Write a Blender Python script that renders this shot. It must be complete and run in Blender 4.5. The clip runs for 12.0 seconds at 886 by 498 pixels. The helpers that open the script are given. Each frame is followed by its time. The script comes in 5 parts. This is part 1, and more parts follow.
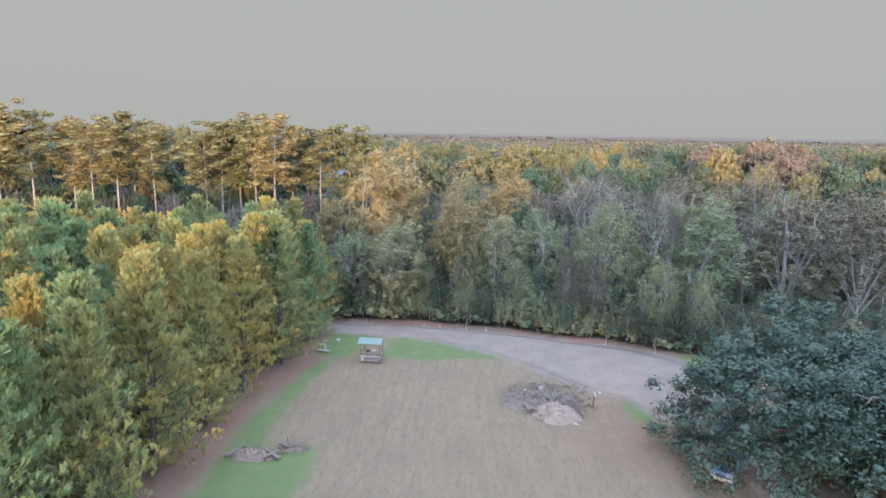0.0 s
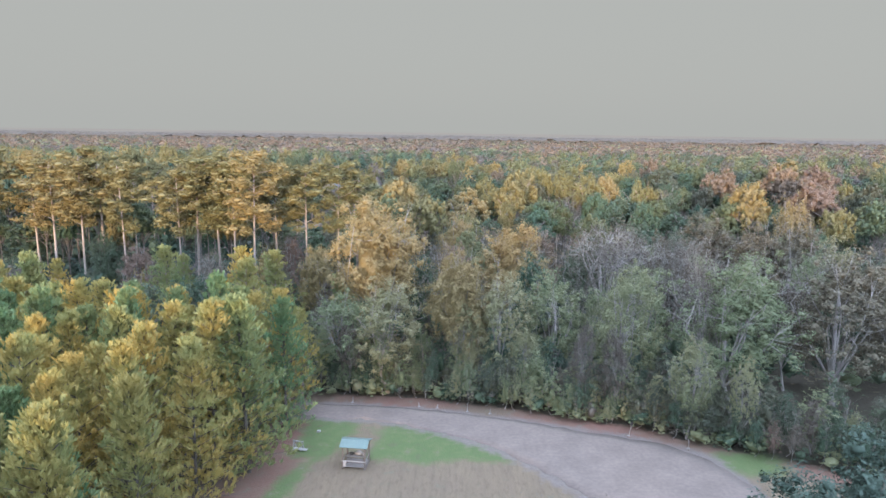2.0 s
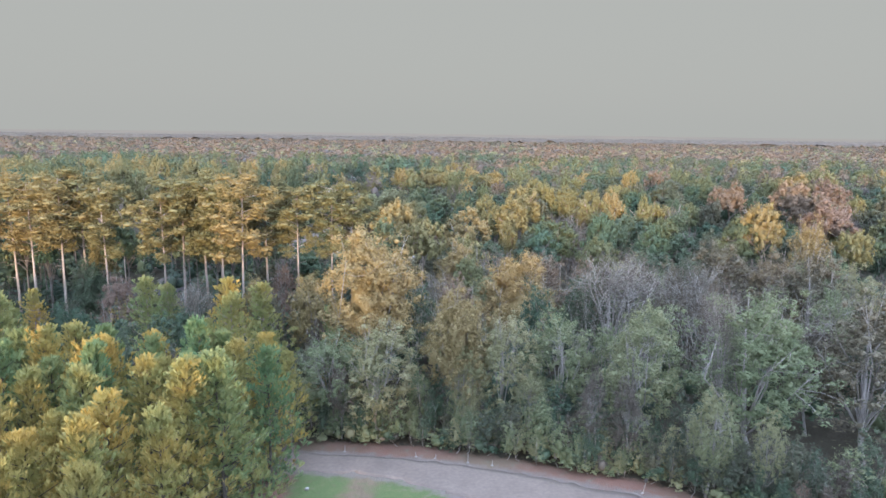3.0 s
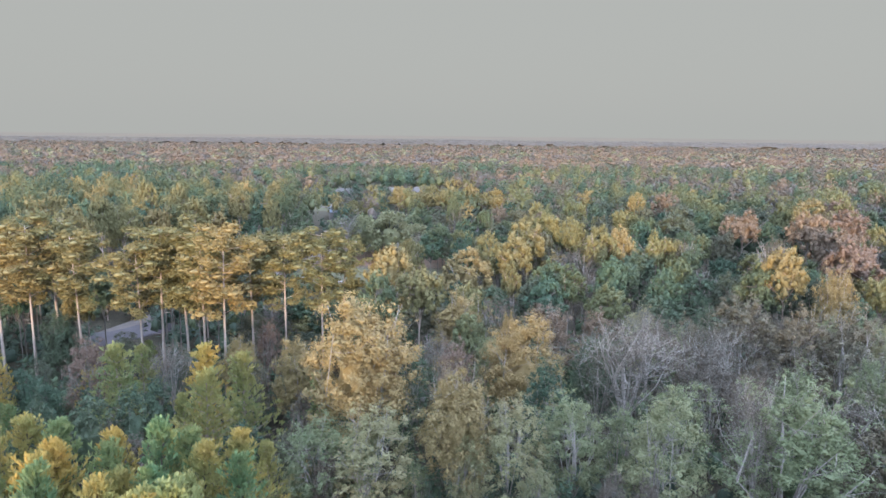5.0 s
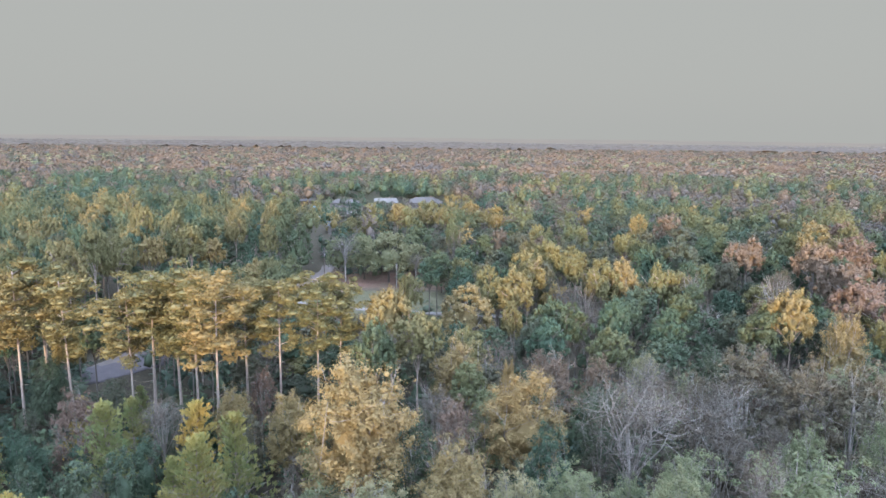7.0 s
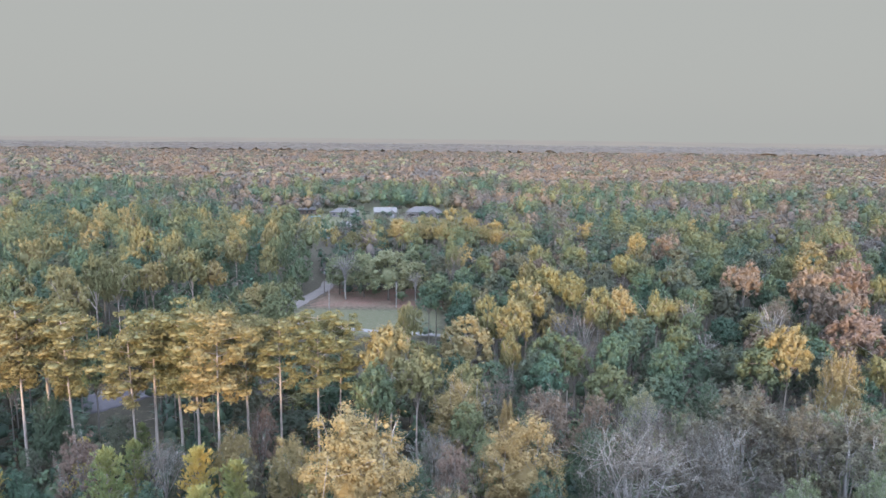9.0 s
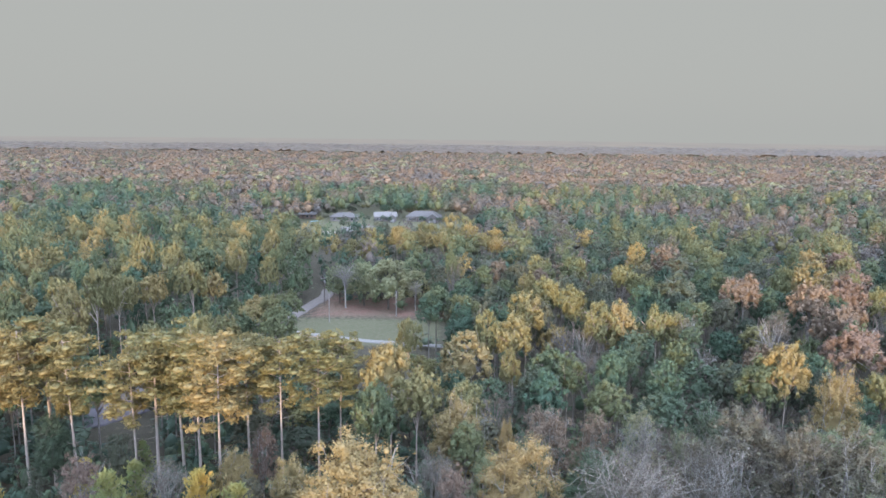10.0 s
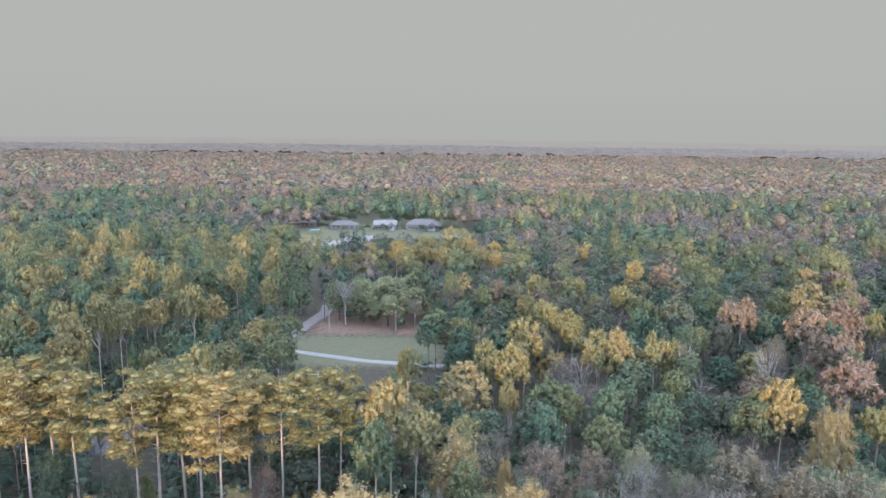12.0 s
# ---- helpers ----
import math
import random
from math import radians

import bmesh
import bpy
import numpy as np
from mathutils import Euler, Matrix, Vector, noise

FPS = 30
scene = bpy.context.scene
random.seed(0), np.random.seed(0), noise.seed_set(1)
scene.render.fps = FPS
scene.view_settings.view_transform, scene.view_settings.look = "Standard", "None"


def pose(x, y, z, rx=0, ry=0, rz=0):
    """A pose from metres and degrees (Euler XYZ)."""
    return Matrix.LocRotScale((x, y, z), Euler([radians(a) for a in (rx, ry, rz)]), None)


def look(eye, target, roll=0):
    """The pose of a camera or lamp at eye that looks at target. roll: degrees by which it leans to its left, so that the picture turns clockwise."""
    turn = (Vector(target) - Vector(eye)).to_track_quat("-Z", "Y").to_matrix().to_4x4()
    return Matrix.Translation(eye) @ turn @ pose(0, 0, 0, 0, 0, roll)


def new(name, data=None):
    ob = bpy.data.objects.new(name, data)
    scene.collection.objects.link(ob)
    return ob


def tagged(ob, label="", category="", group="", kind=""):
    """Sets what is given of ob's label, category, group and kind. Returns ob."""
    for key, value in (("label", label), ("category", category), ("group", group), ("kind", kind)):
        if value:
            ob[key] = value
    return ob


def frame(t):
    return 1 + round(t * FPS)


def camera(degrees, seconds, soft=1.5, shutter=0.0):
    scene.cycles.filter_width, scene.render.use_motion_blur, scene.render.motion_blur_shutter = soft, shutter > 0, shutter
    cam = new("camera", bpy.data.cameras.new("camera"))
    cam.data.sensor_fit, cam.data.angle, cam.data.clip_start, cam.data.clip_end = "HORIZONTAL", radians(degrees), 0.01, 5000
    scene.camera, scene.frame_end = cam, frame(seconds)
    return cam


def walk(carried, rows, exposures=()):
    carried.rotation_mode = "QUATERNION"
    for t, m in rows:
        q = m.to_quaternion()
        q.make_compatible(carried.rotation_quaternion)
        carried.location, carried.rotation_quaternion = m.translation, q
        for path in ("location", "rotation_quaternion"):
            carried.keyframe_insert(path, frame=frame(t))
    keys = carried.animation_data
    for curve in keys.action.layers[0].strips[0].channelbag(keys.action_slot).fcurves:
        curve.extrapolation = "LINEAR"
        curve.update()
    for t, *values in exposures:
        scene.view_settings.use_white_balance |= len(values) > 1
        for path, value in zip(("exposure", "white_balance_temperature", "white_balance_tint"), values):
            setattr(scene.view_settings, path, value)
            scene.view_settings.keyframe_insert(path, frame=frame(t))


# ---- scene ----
cam = camera(65.6, 12.0, soft=1.5)
PATH = [
    (0, (0.550, -0.136, 25.685), (0.524, 1.836, 25.349), 0.88),
    (0.5, (0.550, 3.035, 27.122), (0.524, 5.007, 26.786), 0.85),
    (1, (0.550, 6.343, 28.609), (0.524, 8.315, 28.272), 0.82),
    (1.5, (0.550, 9.705, 30.129), (0.524, 11.677, 29.792), 0.79),
    (2, (0.550, 13.039, 31.670), (0.524, 15.011, 31.333), 0.76),
    (2.5, (0.550, 16.266, 33.219), (0.525, 18.238, 32.882), 0.73),
    (3, (0.550, 19.311, 34.769), (0.525, 21.283, 34.433), 0.70),
    (5, (0.550, 28.555, 40.860), (0.525, 30.527, 40.527), 0.58),
    (5.5, (0.550, 29.970, 42.343), (0.526, 31.942, 42.011), 0.58),
    (6, (0.550, 31.020, 43.810), (0.526, 32.992, 43.478), 0.59),
    (6.5, (0.550, 31.734, 45.263), (0.526, 33.706, 44.932), 0.59),
    (7, (0.550, 32.158, 46.703), (0.526, 34.130, 46.373), 0.60),
    (9, (0.550, 32.282, 52.417), (0.527, 34.254, 52.088), 0.61),
    (9.5, (0.550, 32.271, 53.853), (0.527, 34.243, 53.524), 0.62),
    (10, (0.550, 32.343, 55.299), (0.527, 34.315, 54.970), 0.62),
    (10.5, (0.550, 32.490, 56.761), (0.527, 34.462, 56.431), 0.63),
    (11, (0.550, 32.647, 58.239), (0.528, 34.619, 57.909), 0.63),
    (11.5, (0.550, 32.670, 59.737), (0.528, 34.642, 59.406), 0.64),
    (12, (0.550, 32.311, 61.256), (0.528, 34.283, 60.924), 0.64),
]
walk(cam, [(t, look(eye, target, roll)) for t, eye, target, roll in PATH])

# ---- world, sun, exposure ----
SUN_AZIMUTH, SUN_HEIGHT = 190.0, 3.8
world = bpy.data.worlds.new("evening_sky")
scene.world = world
world.use_nodes = True
wn, wl = world.node_tree.nodes, world.node_tree.links
wn.clear()
w_out = wn.new("ShaderNodeOutputWorld")
w_bg = wn.new("ShaderNodeBackground")
w_sky = wn.new("ShaderNodeTexSky")
w_sky.sky_type = "NISHITA"
w_sky.sun_disc = False
w_sky.sun_elevation, w_sky.sun_rotation = radians(SUN_HEIGHT), radians(SUN_AZIMUTH)
w_sky.air_density, w_sky.dust_density, w_sky.ozone_density = 1.0, 3.0, 1.0
w_hsv = wn.new("ShaderNodeHueSaturation")
w_hsv.inputs["Saturation"].default_value = 0.4
# even grey away from the sun; out of view, overhead and behind, raised to brighten the trees
w_dir = wn.new("ShaderNodeTexCoord")
w_dot = wn.new("ShaderNodeVectorMath")
w_dot.operation = "DOT_PRODUCT"
w_dot.inputs[1].default_value = (0.16, -0.48, 0.86)
w_up = wn.new("ShaderNodeMapRange")
w_up.interpolation_type = "SMOOTHSTEP"
w_up.inputs["From Min"].default_value, w_up.inputs["From Max"].default_value = -0.1, 0.97
w_up.inputs["To Min"].default_value, w_up.inputs["To Max"].default_value = 0.0, 1.0
w_fill = wn.new("ShaderNodeMix")
w_fill.data_type = "RGBA"
w_fill.inputs["A"].default_value = (1.195, 1.235, 1.20, 1)
w_fill.inputs["B"].default_value = (12.3, 14.8, 20.8, 1)
w_mix = wn.new("ShaderNodeMix")
w_mix.data_type = "RGBA"
w_mix.inputs["Factor"].default_value = 0.97
wl.new(w_dir.outputs["Generated"], w_dot.inputs[0])
wl.new(w_dot.outputs["Value"], w_up.inputs["Value"])
wl.new(w_up.outputs["Result"], w_fill.inputs["Factor"])
wl.new(w_sky.outputs["Color"], w_hsv.inputs["Color"])
wl.new(w_hsv.outputs["Color"], w_mix.inputs["A"])
wl.new(w_fill.outputs["Result"], w_mix.inputs["B"])
wl.new(w_mix.outputs["Result"], w_bg.inputs["Color"])
w_bg.inputs["Strength"].default_value = 0.1
wl.new(w_bg.outputs["Background"], w_out.inputs["Surface"])

sun_data = bpy.data.lights.new("sun", "SUN")
sun_data.energy, sun_data.angle, sun_data.color = 2.5, radians(4.0), (1.0, 0.72, 0.46)
sun = new("sun", sun_data)
_az, _el = radians(SUN_AZIMUTH), radians(SUN_HEIGHT)
sun.matrix_world = look((200 * math.sin(_az) * math.cos(_el), 200 * math.cos(_az) * math.cos(_el), 200 * math.sin(_el)), (0, 0, 0))
scene.view_settings.exposure = 1.9


# ---- materials ----
def material(name):
    m = bpy.data.materials.new(name)
    m.use_nodes = True
    m.node_tree.nodes.clear()
    return m, m.node_tree.nodes, m.node_tree.links


def mixed(nodes, links, fac, a, b, blend="MIX"):
    """A colour mix; fac, a and b are sockets or values."""
    m = nodes.new("ShaderNodeMix")
    m.data_type, m.blend_type = "RGBA", blend
    for key, v in (("Factor", fac), ("A", a), ("B", b)):
        if isinstance(v, bpy.types.NodeSocket):
            links.new(v, m.inputs[key])
        else:
            m.inputs[key].default_value = (*v, 1) if isinstance(v, tuple) else v
    return m.outputs["Result"]


def noisy(nodes, links, scale, detail=4, rough=0.55, stretch=None, coords="Object", source=None):
    n = nodes.new("ShaderNodeTexNoise")
    n.inputs["Scale"].default_value, n.inputs["Detail"].default_value, n.inputs["Roughness"].default_value = scale, detail, rough
    if source is None:
        source = nodes.new("ShaderNodeTexCoord").outputs[coords]
    if stretch:
        mp = nodes.new("ShaderNodeMapping")
        mp.inputs["Scale"].default_value = stretch
        links.new(source, mp.inputs["Vector"])
        source = mp.outputs["Vector"]
    links.new(source, n.inputs["Vector"])
    return n.outputs["Fac"]


def stretched(nodes, links, value, lo, hi):
    m = nodes.new("ShaderNodeMapRange")
    links.new(value, m.inputs["Value"])
    m.inputs["From Min"].default_value, m.inputs["From Max"].default_value = lo, hi
    return m.outputs["Result"]


def leafy(name, dark, light, other, glow=0.12, rough=0.6, grain=0.11, turned=0.95):
    """Foliage: hue from tree to tree, patch to patch and leaf to leaf, thin enough to let light through."""
    m, n, l = material(name)
    tone = n.new("ShaderNodeAttribute")
    tone.attribute_name = "tone"
    sum_ = n.new("ShaderNodeMath")
    l.new(n.new("ShaderNodeObjectInfo").outputs["Random"], sum_.inputs[0])
    l.new(tone.outputs["Fac"], sum_.inputs[1])
    wrap = n.new("ShaderNodeMath")
    wrap.operation = "FRACT"
    l.new(sum_.outputs[0], wrap.inputs[0])
    tree = wrap.outputs[0]
    leaf = n.new("ShaderNodeNewGeometry").outputs["Random Per Island"]
    place = n.new("ShaderNodeNewGeometry").outputs["Position"]
    patch = stretched(n, l, noisy(n, l, grain, 1, 0.5, source=place), 0.36, 0.64)
    blot = stretched(n, l, noisy(n, l, 0.7, 2, 0.5, source=place), 0.35, 0.65)
    leaf = stretched(n, l, leaf, -0.9, 1.9)
    c = mixed(n, l, leaf, dark, light)
    half = n.new("ShaderNodeMath")
    half.operation = "MULTIPLY"
    l.new(stretched(n, l, patch, -1.0, 1.0), half.inputs[0])
    l.new(stretched(n, l, tree, 0.1, turned), half.inputs[1])
    c = mixed(n, l, half.outputs[0], c, other)
    c = mixed(n, l, stretched(n, l, tree, -0.2, 1.2), mixed(n, l, 0.3, mixed(n, l, 0.5, c, dark), (0.018, 0.027, 0.022)), c)
    c = mixed(n, l, blot, c, mixed(n, l, 0.15, c, other))
    d = n.new("ShaderNodeBsdfPrincipled")
    d.inputs["Roughness"].default_value = rough
    d.inputs["Specular IOR Level"].default_value = 0.25
    t = n.new("ShaderNodeBsdfTranslucent")
    mx = n.new("ShaderNodeMixShader")
    mx.inputs["Fac"].default_value = glow
    l.new(c, d.inputs["Base Color"])
    l.new(c, t.inputs["Color"])
    l.new(d.outputs[0], mx.inputs[1])
    l.new(t.outputs[0], mx.inputs[2])
    o = n.new("ShaderNodeOutputMaterial")
    l.new(mx.outputs[0], o.inputs["Surface"])
    return m


def solid(name, a, b, scale=6.0, rough=0.8, metal=0.0, bump=0.0, stretch=None, detail=5):
    """A surface of two tones in noise of a real-world size, with a finer grain and a relief."""
    m, n, l = material(name)
    big = stretched(n, l, noisy(n, l, scale, detail, 0.6, stretch), 0.3, 0.7)
    fine = noisy(n, l, scale * 7, 3, 0.6, stretch)
    c = mixed(n, l, big, a, b)
    c = mixed(n, l, stretched(n, l, fine, 0.3, 0.7), mixed(n, l, 0.25, c, (0.02, 0.02, 0.02)), c)
    p = n.new("ShaderNodeBsdfPrincipled")
    l.new(c, p.inputs["Base Color"])
    p.inputs["Roughness"].default_value, p.inputs["Metallic"].default_value = rough, metal
    if bump:
        b_ = n.new("ShaderNodeBump")
        b_.inputs["Strength"].default_value, b_.inputs["Distance"].default_value = 0.7, bump
        l.new(fine, b_.inputs["Height"])
        l.new(b_.outputs[0], p.inputs["Normal"])
    o = n.new("ShaderNodeOutputMaterial")
    l.new(p.outputs[0], o.inputs["Surface"])
    return m


M = dict(
    pine=leafy("pine_needles", (0.125, 0.248, 0.128), (0.215, 0.295, 0.122), (0.45, 0.31, 0.088), 0.42, grain=0.3, turned=0.78),
    conifer=leafy("dark_pine_needles", (0.04, 0.085, 0.056), (0.072, 0.12, 0.07), (0.11, 0.122, 0.058)),
    tallpine=leafy("tall_pine_needles", (0.122, 0.126, 0.054), (0.178, 0.16, 0.066), (0.215, 0.156, 0.064)),
    midpine=leafy("olive_pine_needles", (0.058, 0.088, 0.046), (0.1, 0.122, 0.058), (0.17, 0.148, 0.06)),
    gold=leafy("gold_leaves", (0.178, 0.142, 0.062), (0.26, 0.21, 0.096), (0.235, 0.168, 0.073)),
    rust=leafy("rust_leaves", (0.13, 0.085, 0.062), (0.185, 0.122, 0.09), (0.155, 0.118, 0.088)),
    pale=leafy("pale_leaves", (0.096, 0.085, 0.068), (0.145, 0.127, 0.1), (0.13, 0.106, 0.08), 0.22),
    olive=leafy("olive_leaves", (0.054, 0.074, 0.049), (0.086, 0.105, 0.066), (0.108, 0.1, 0.066), 0.2),
    # olive leaf with light put into its colour, for trees that come out dark
    willow=leafy("lit_olive_leaves", (0.16, 0.212, 0.115), (0.25, 0.285, 0.158), (0.295, 0.262, 0.15), 0.45),
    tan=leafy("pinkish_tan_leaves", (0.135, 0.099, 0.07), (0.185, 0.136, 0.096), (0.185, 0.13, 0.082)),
    green=leafy("green_leaves", (0.038, 0.078, 0.049), (0.068, 0.108, 0.063), (0.086, 0.1, 0.06), 0.2),
    brown=leafy("drying_brown_leaves", (0.088, 0.083, 0.056), (0.125, 0.116, 0.078), (0.135, 0.112, 0.072)),
    far=leafy("far_autumn_leaves", (0.088, 0.066, 0.05), (0.135, 0.1, 0.075), (0.1, 0.088, 0.062)),
    oak=leafy("live_oak_leaves", (0.034, 0.062, 0.047), (0.064, 0.1, 0.07), (0.085, 0.108, 0.068), 0.15),
    grey=leafy("bare_twigs", (0.088, 0.08, 0.073), (0.128, 0.116, 0.105), (0.112, 0.098, 0.086), 0.15),
    bark_grey=solid("grey_bark", (0.29, 0.27, 0.245), (0.17, 0.158, 0.143), 3, 0.9, bump=0.02, stretch=(1, 1, 0.3)),
    bark_brown=solid("brown_bark", (0.17, 0.15, 0.13), (0.11, 0.096, 0.083), 3, 0.9, bump=0.02, stretch=(1, 1, 0.3)),
    bark_pine=solid("pine_bark", (0.34, 0.285, 0.24), (0.22, 0.18, 0.15), 3, 0.9, bump=0.03, stretch=(1, 1, 0.3)),
    bark_dark=solid("dark_bark", (0.10, 0.085, 0.07), (0.06, 0.05, 0.04), 3, 0.9, bump=0.03, stretch=(1, 1, 0.3)),
)


# ---- mesh tools ----
def tri_mesh(name, v, f):
    """A mesh of triangles from two arrays."""
    v, f = np.asarray(v, np.float32), np.asarray(f, np.int32)
    me = bpy.data.meshes.new(name)
    me.vertices.add(len(v))
    me.vertices.foreach_set("co", v.ravel())
    me.loops.add(f.size)
    me.loops.foreach_set("vertex_index", f.ravel())
    me.polygons.add(len(f))
    me.polygons.foreach_set("loop_start", np.arange(0, f.size, 3, dtype=np.int32))
    me.update(calc_edges=True)
    return me


def joined(parts):
    vs, fs, k = [], [], 0
    for v, f in parts:
        vs.append(v)
        fs.append(np.asarray(f) + k)
        k += len(v)
    return np.concatenate(vs), np.concatenate(fs)


def tube(points, radii, sides=5):
    p = np.asarray(points, float)
    d = np.gradient(p, axis=0)
    d /= np.linalg.norm(d, axis=1)[:, None] + 1e-9
    ref = np.where(np.abs(d[:, 2:3]) > 0.9, np.array([[1.0, 0, 0]]), np.array([[0, 0, 1.0]]))
    a = np.cross(d, ref)
    a /= np.linalg.norm(a, axis=1)[:, None] + 1e-9
    b = np.cross(d, a)
    ang = np.arange(sides) * 2 * np.pi / sides
    r = np.asarray(radii, float)[:, None, None]
    v = p[:, None] + r * (np.cos(ang)[None, :, None] * a[:, None] + np.sin(ang)[None, :, None] * b[:, None])
    f = []
    for i in range(len(p) - 1):
        for j in range(sides):
            q, w = i * sides + j, i * sides + (j + 1) % sides
            f += [(q, w, w + sides), (q, w + sides, q + sides)]
    top = (len(p) - 1) * sides
    f += [(top, top + j, top + j + 1) for j in range(1, sides - 1)]
    return v.reshape(-1, 3), np.array(f)


def unit(a):
    return a / (np.linalg.norm(a, axis=-1, keepdims=True) + 1e-9)


def leaf_tris(c, size, rng, outward=None, loose=0.4):
    """Small pointed leaves or sprays, one about each centre."""
    n = len(c)
    nor = unit(rng.normal(size=(n, 3)))
    if outward is not None:
        nor = unit(nor * loose + unit(outward) + np.array([0, 0, 0.25]))
    a = unit(np.cross(nor, rng.normal(size=(n, 3))))
    b = np.cross(nor, a)
    s = (size * rng.uniform(0.6, 1.35, n))[:, None]
    v = np.stack([c + a * s * 1.5, c - a * s * 0.7 + b * s * 0.55, c - a * s * 0.7 - b * s * 0.55], 1).reshape(-1, 3)
    return v, np.arange(n * 3).reshape(-1, 3)


def tufts(c, d, length, rng, blades=6, width=0.16, spread=0.75):
    """Brushes of needles: slim blades that fan out from a point along a direction."""
    n = len(c)
    c = np.repeat(c, blades, 0)
    d = unit(np.repeat(d, blades, 0) + rng.normal(size=(n * blades, 3)) * spread * 0.6)
    L = (np.repeat(np.broadcast_to(length, (n,)), blades) * rng.uniform(0.7, 1.3, n * blades))[:, None]
    side = unit(np.cross(d, rng.normal(size=(n * blades, 3)))) * L * width
    v = np.stack([c - d * L * 0.25, c + d * L * 0.75 + side, c + d * L - side * 0.6], 1).reshape(-1, 3)
    return v, np.arange(n * blades * 3).reshape(-1, 3)


def billows(cc, rc, per, size, rng, outward, flat=0.75):
    """Leaves laid round clump centres, so that each clump is a small rounded mass."""
    o = np.repeat(unit(outward), per, 0)
    d = unit(rng.normal(size=(len(cc) * per, 3)) + o * 0.8 + np.array([0, 0, 0.35]))
    r = np.repeat(np.broadcast_to(rc, (len(cc),)) * rng.uniform(0.7, 1.3, len(cc)), per)[:, None]
    c = np.repeat(cc, per, 0) + d * r * rng.uniform(0.6, 1.08, (len(d), 1)) * [1, 1, flat]
    return leaf_tris(c, size, rng, d, 0.28)


def ico():
    """A twenty-sided lump of radius one."""
    g = (1 + 5 ** 0.5) / 2
    v = []
    for p in (-1, 1):
        for q in (-g, g):
            v += [(0, p, q), (p, q, 0), (q, 0, p)]
    v = unit(np.array(v))
    f = []
    for i in range(12):
        for j in range(i + 1, 12):
            for k in range(j + 1, 12):
                if max(np.linalg.norm(v[i] - v[j]), np.linalg.norm(v[j] - v[k]), np.linalg.norm(v[i] - v[k])) < 1.1:
                    n = np.cross(v[j] - v[i], v[k] - v[i])
                    f.append((i, j, k) if n @ v[i] > 0 else (i, k, j))
    return v, np.array(f)


ICO_V, ICO_F = ico()


def finer(v, f):
    """The same lump with each face split into four."""
    v, key, out = list(map(tuple, v)), {}, []

    def mid(a, b):
        k = (min(a, b), max(a, b))
        if k not in key:
            v.append(tuple(unit(np.array(v[a]) + np.array(v[b]))))
            key[k] = len(v) - 1
        return key[k]
    for a, b, c in f:
        x, y, z = mid(a, b), mid(b, c), mid(c, a)
        out += [(a, x, z), (x, b, y), (z, y, c), (x, y, z)]
    return np.array(v), np.array(out)


BALL_V, BALL_F = finer(ICO_V, ICO_F)


def lumps(centres, radii, rng, jitter=0.12):
    """The dense inside of a crown: a rough lump about each centre."""
    return joined([(c + ICO_V[:, :] * r * (1 + rng.normal(size=(12, 3)) * jitter), ICO_F) for c, r in zip(centres, radii)])


FINE_V, FINE_F = finer(BALL_V, BALL_F)


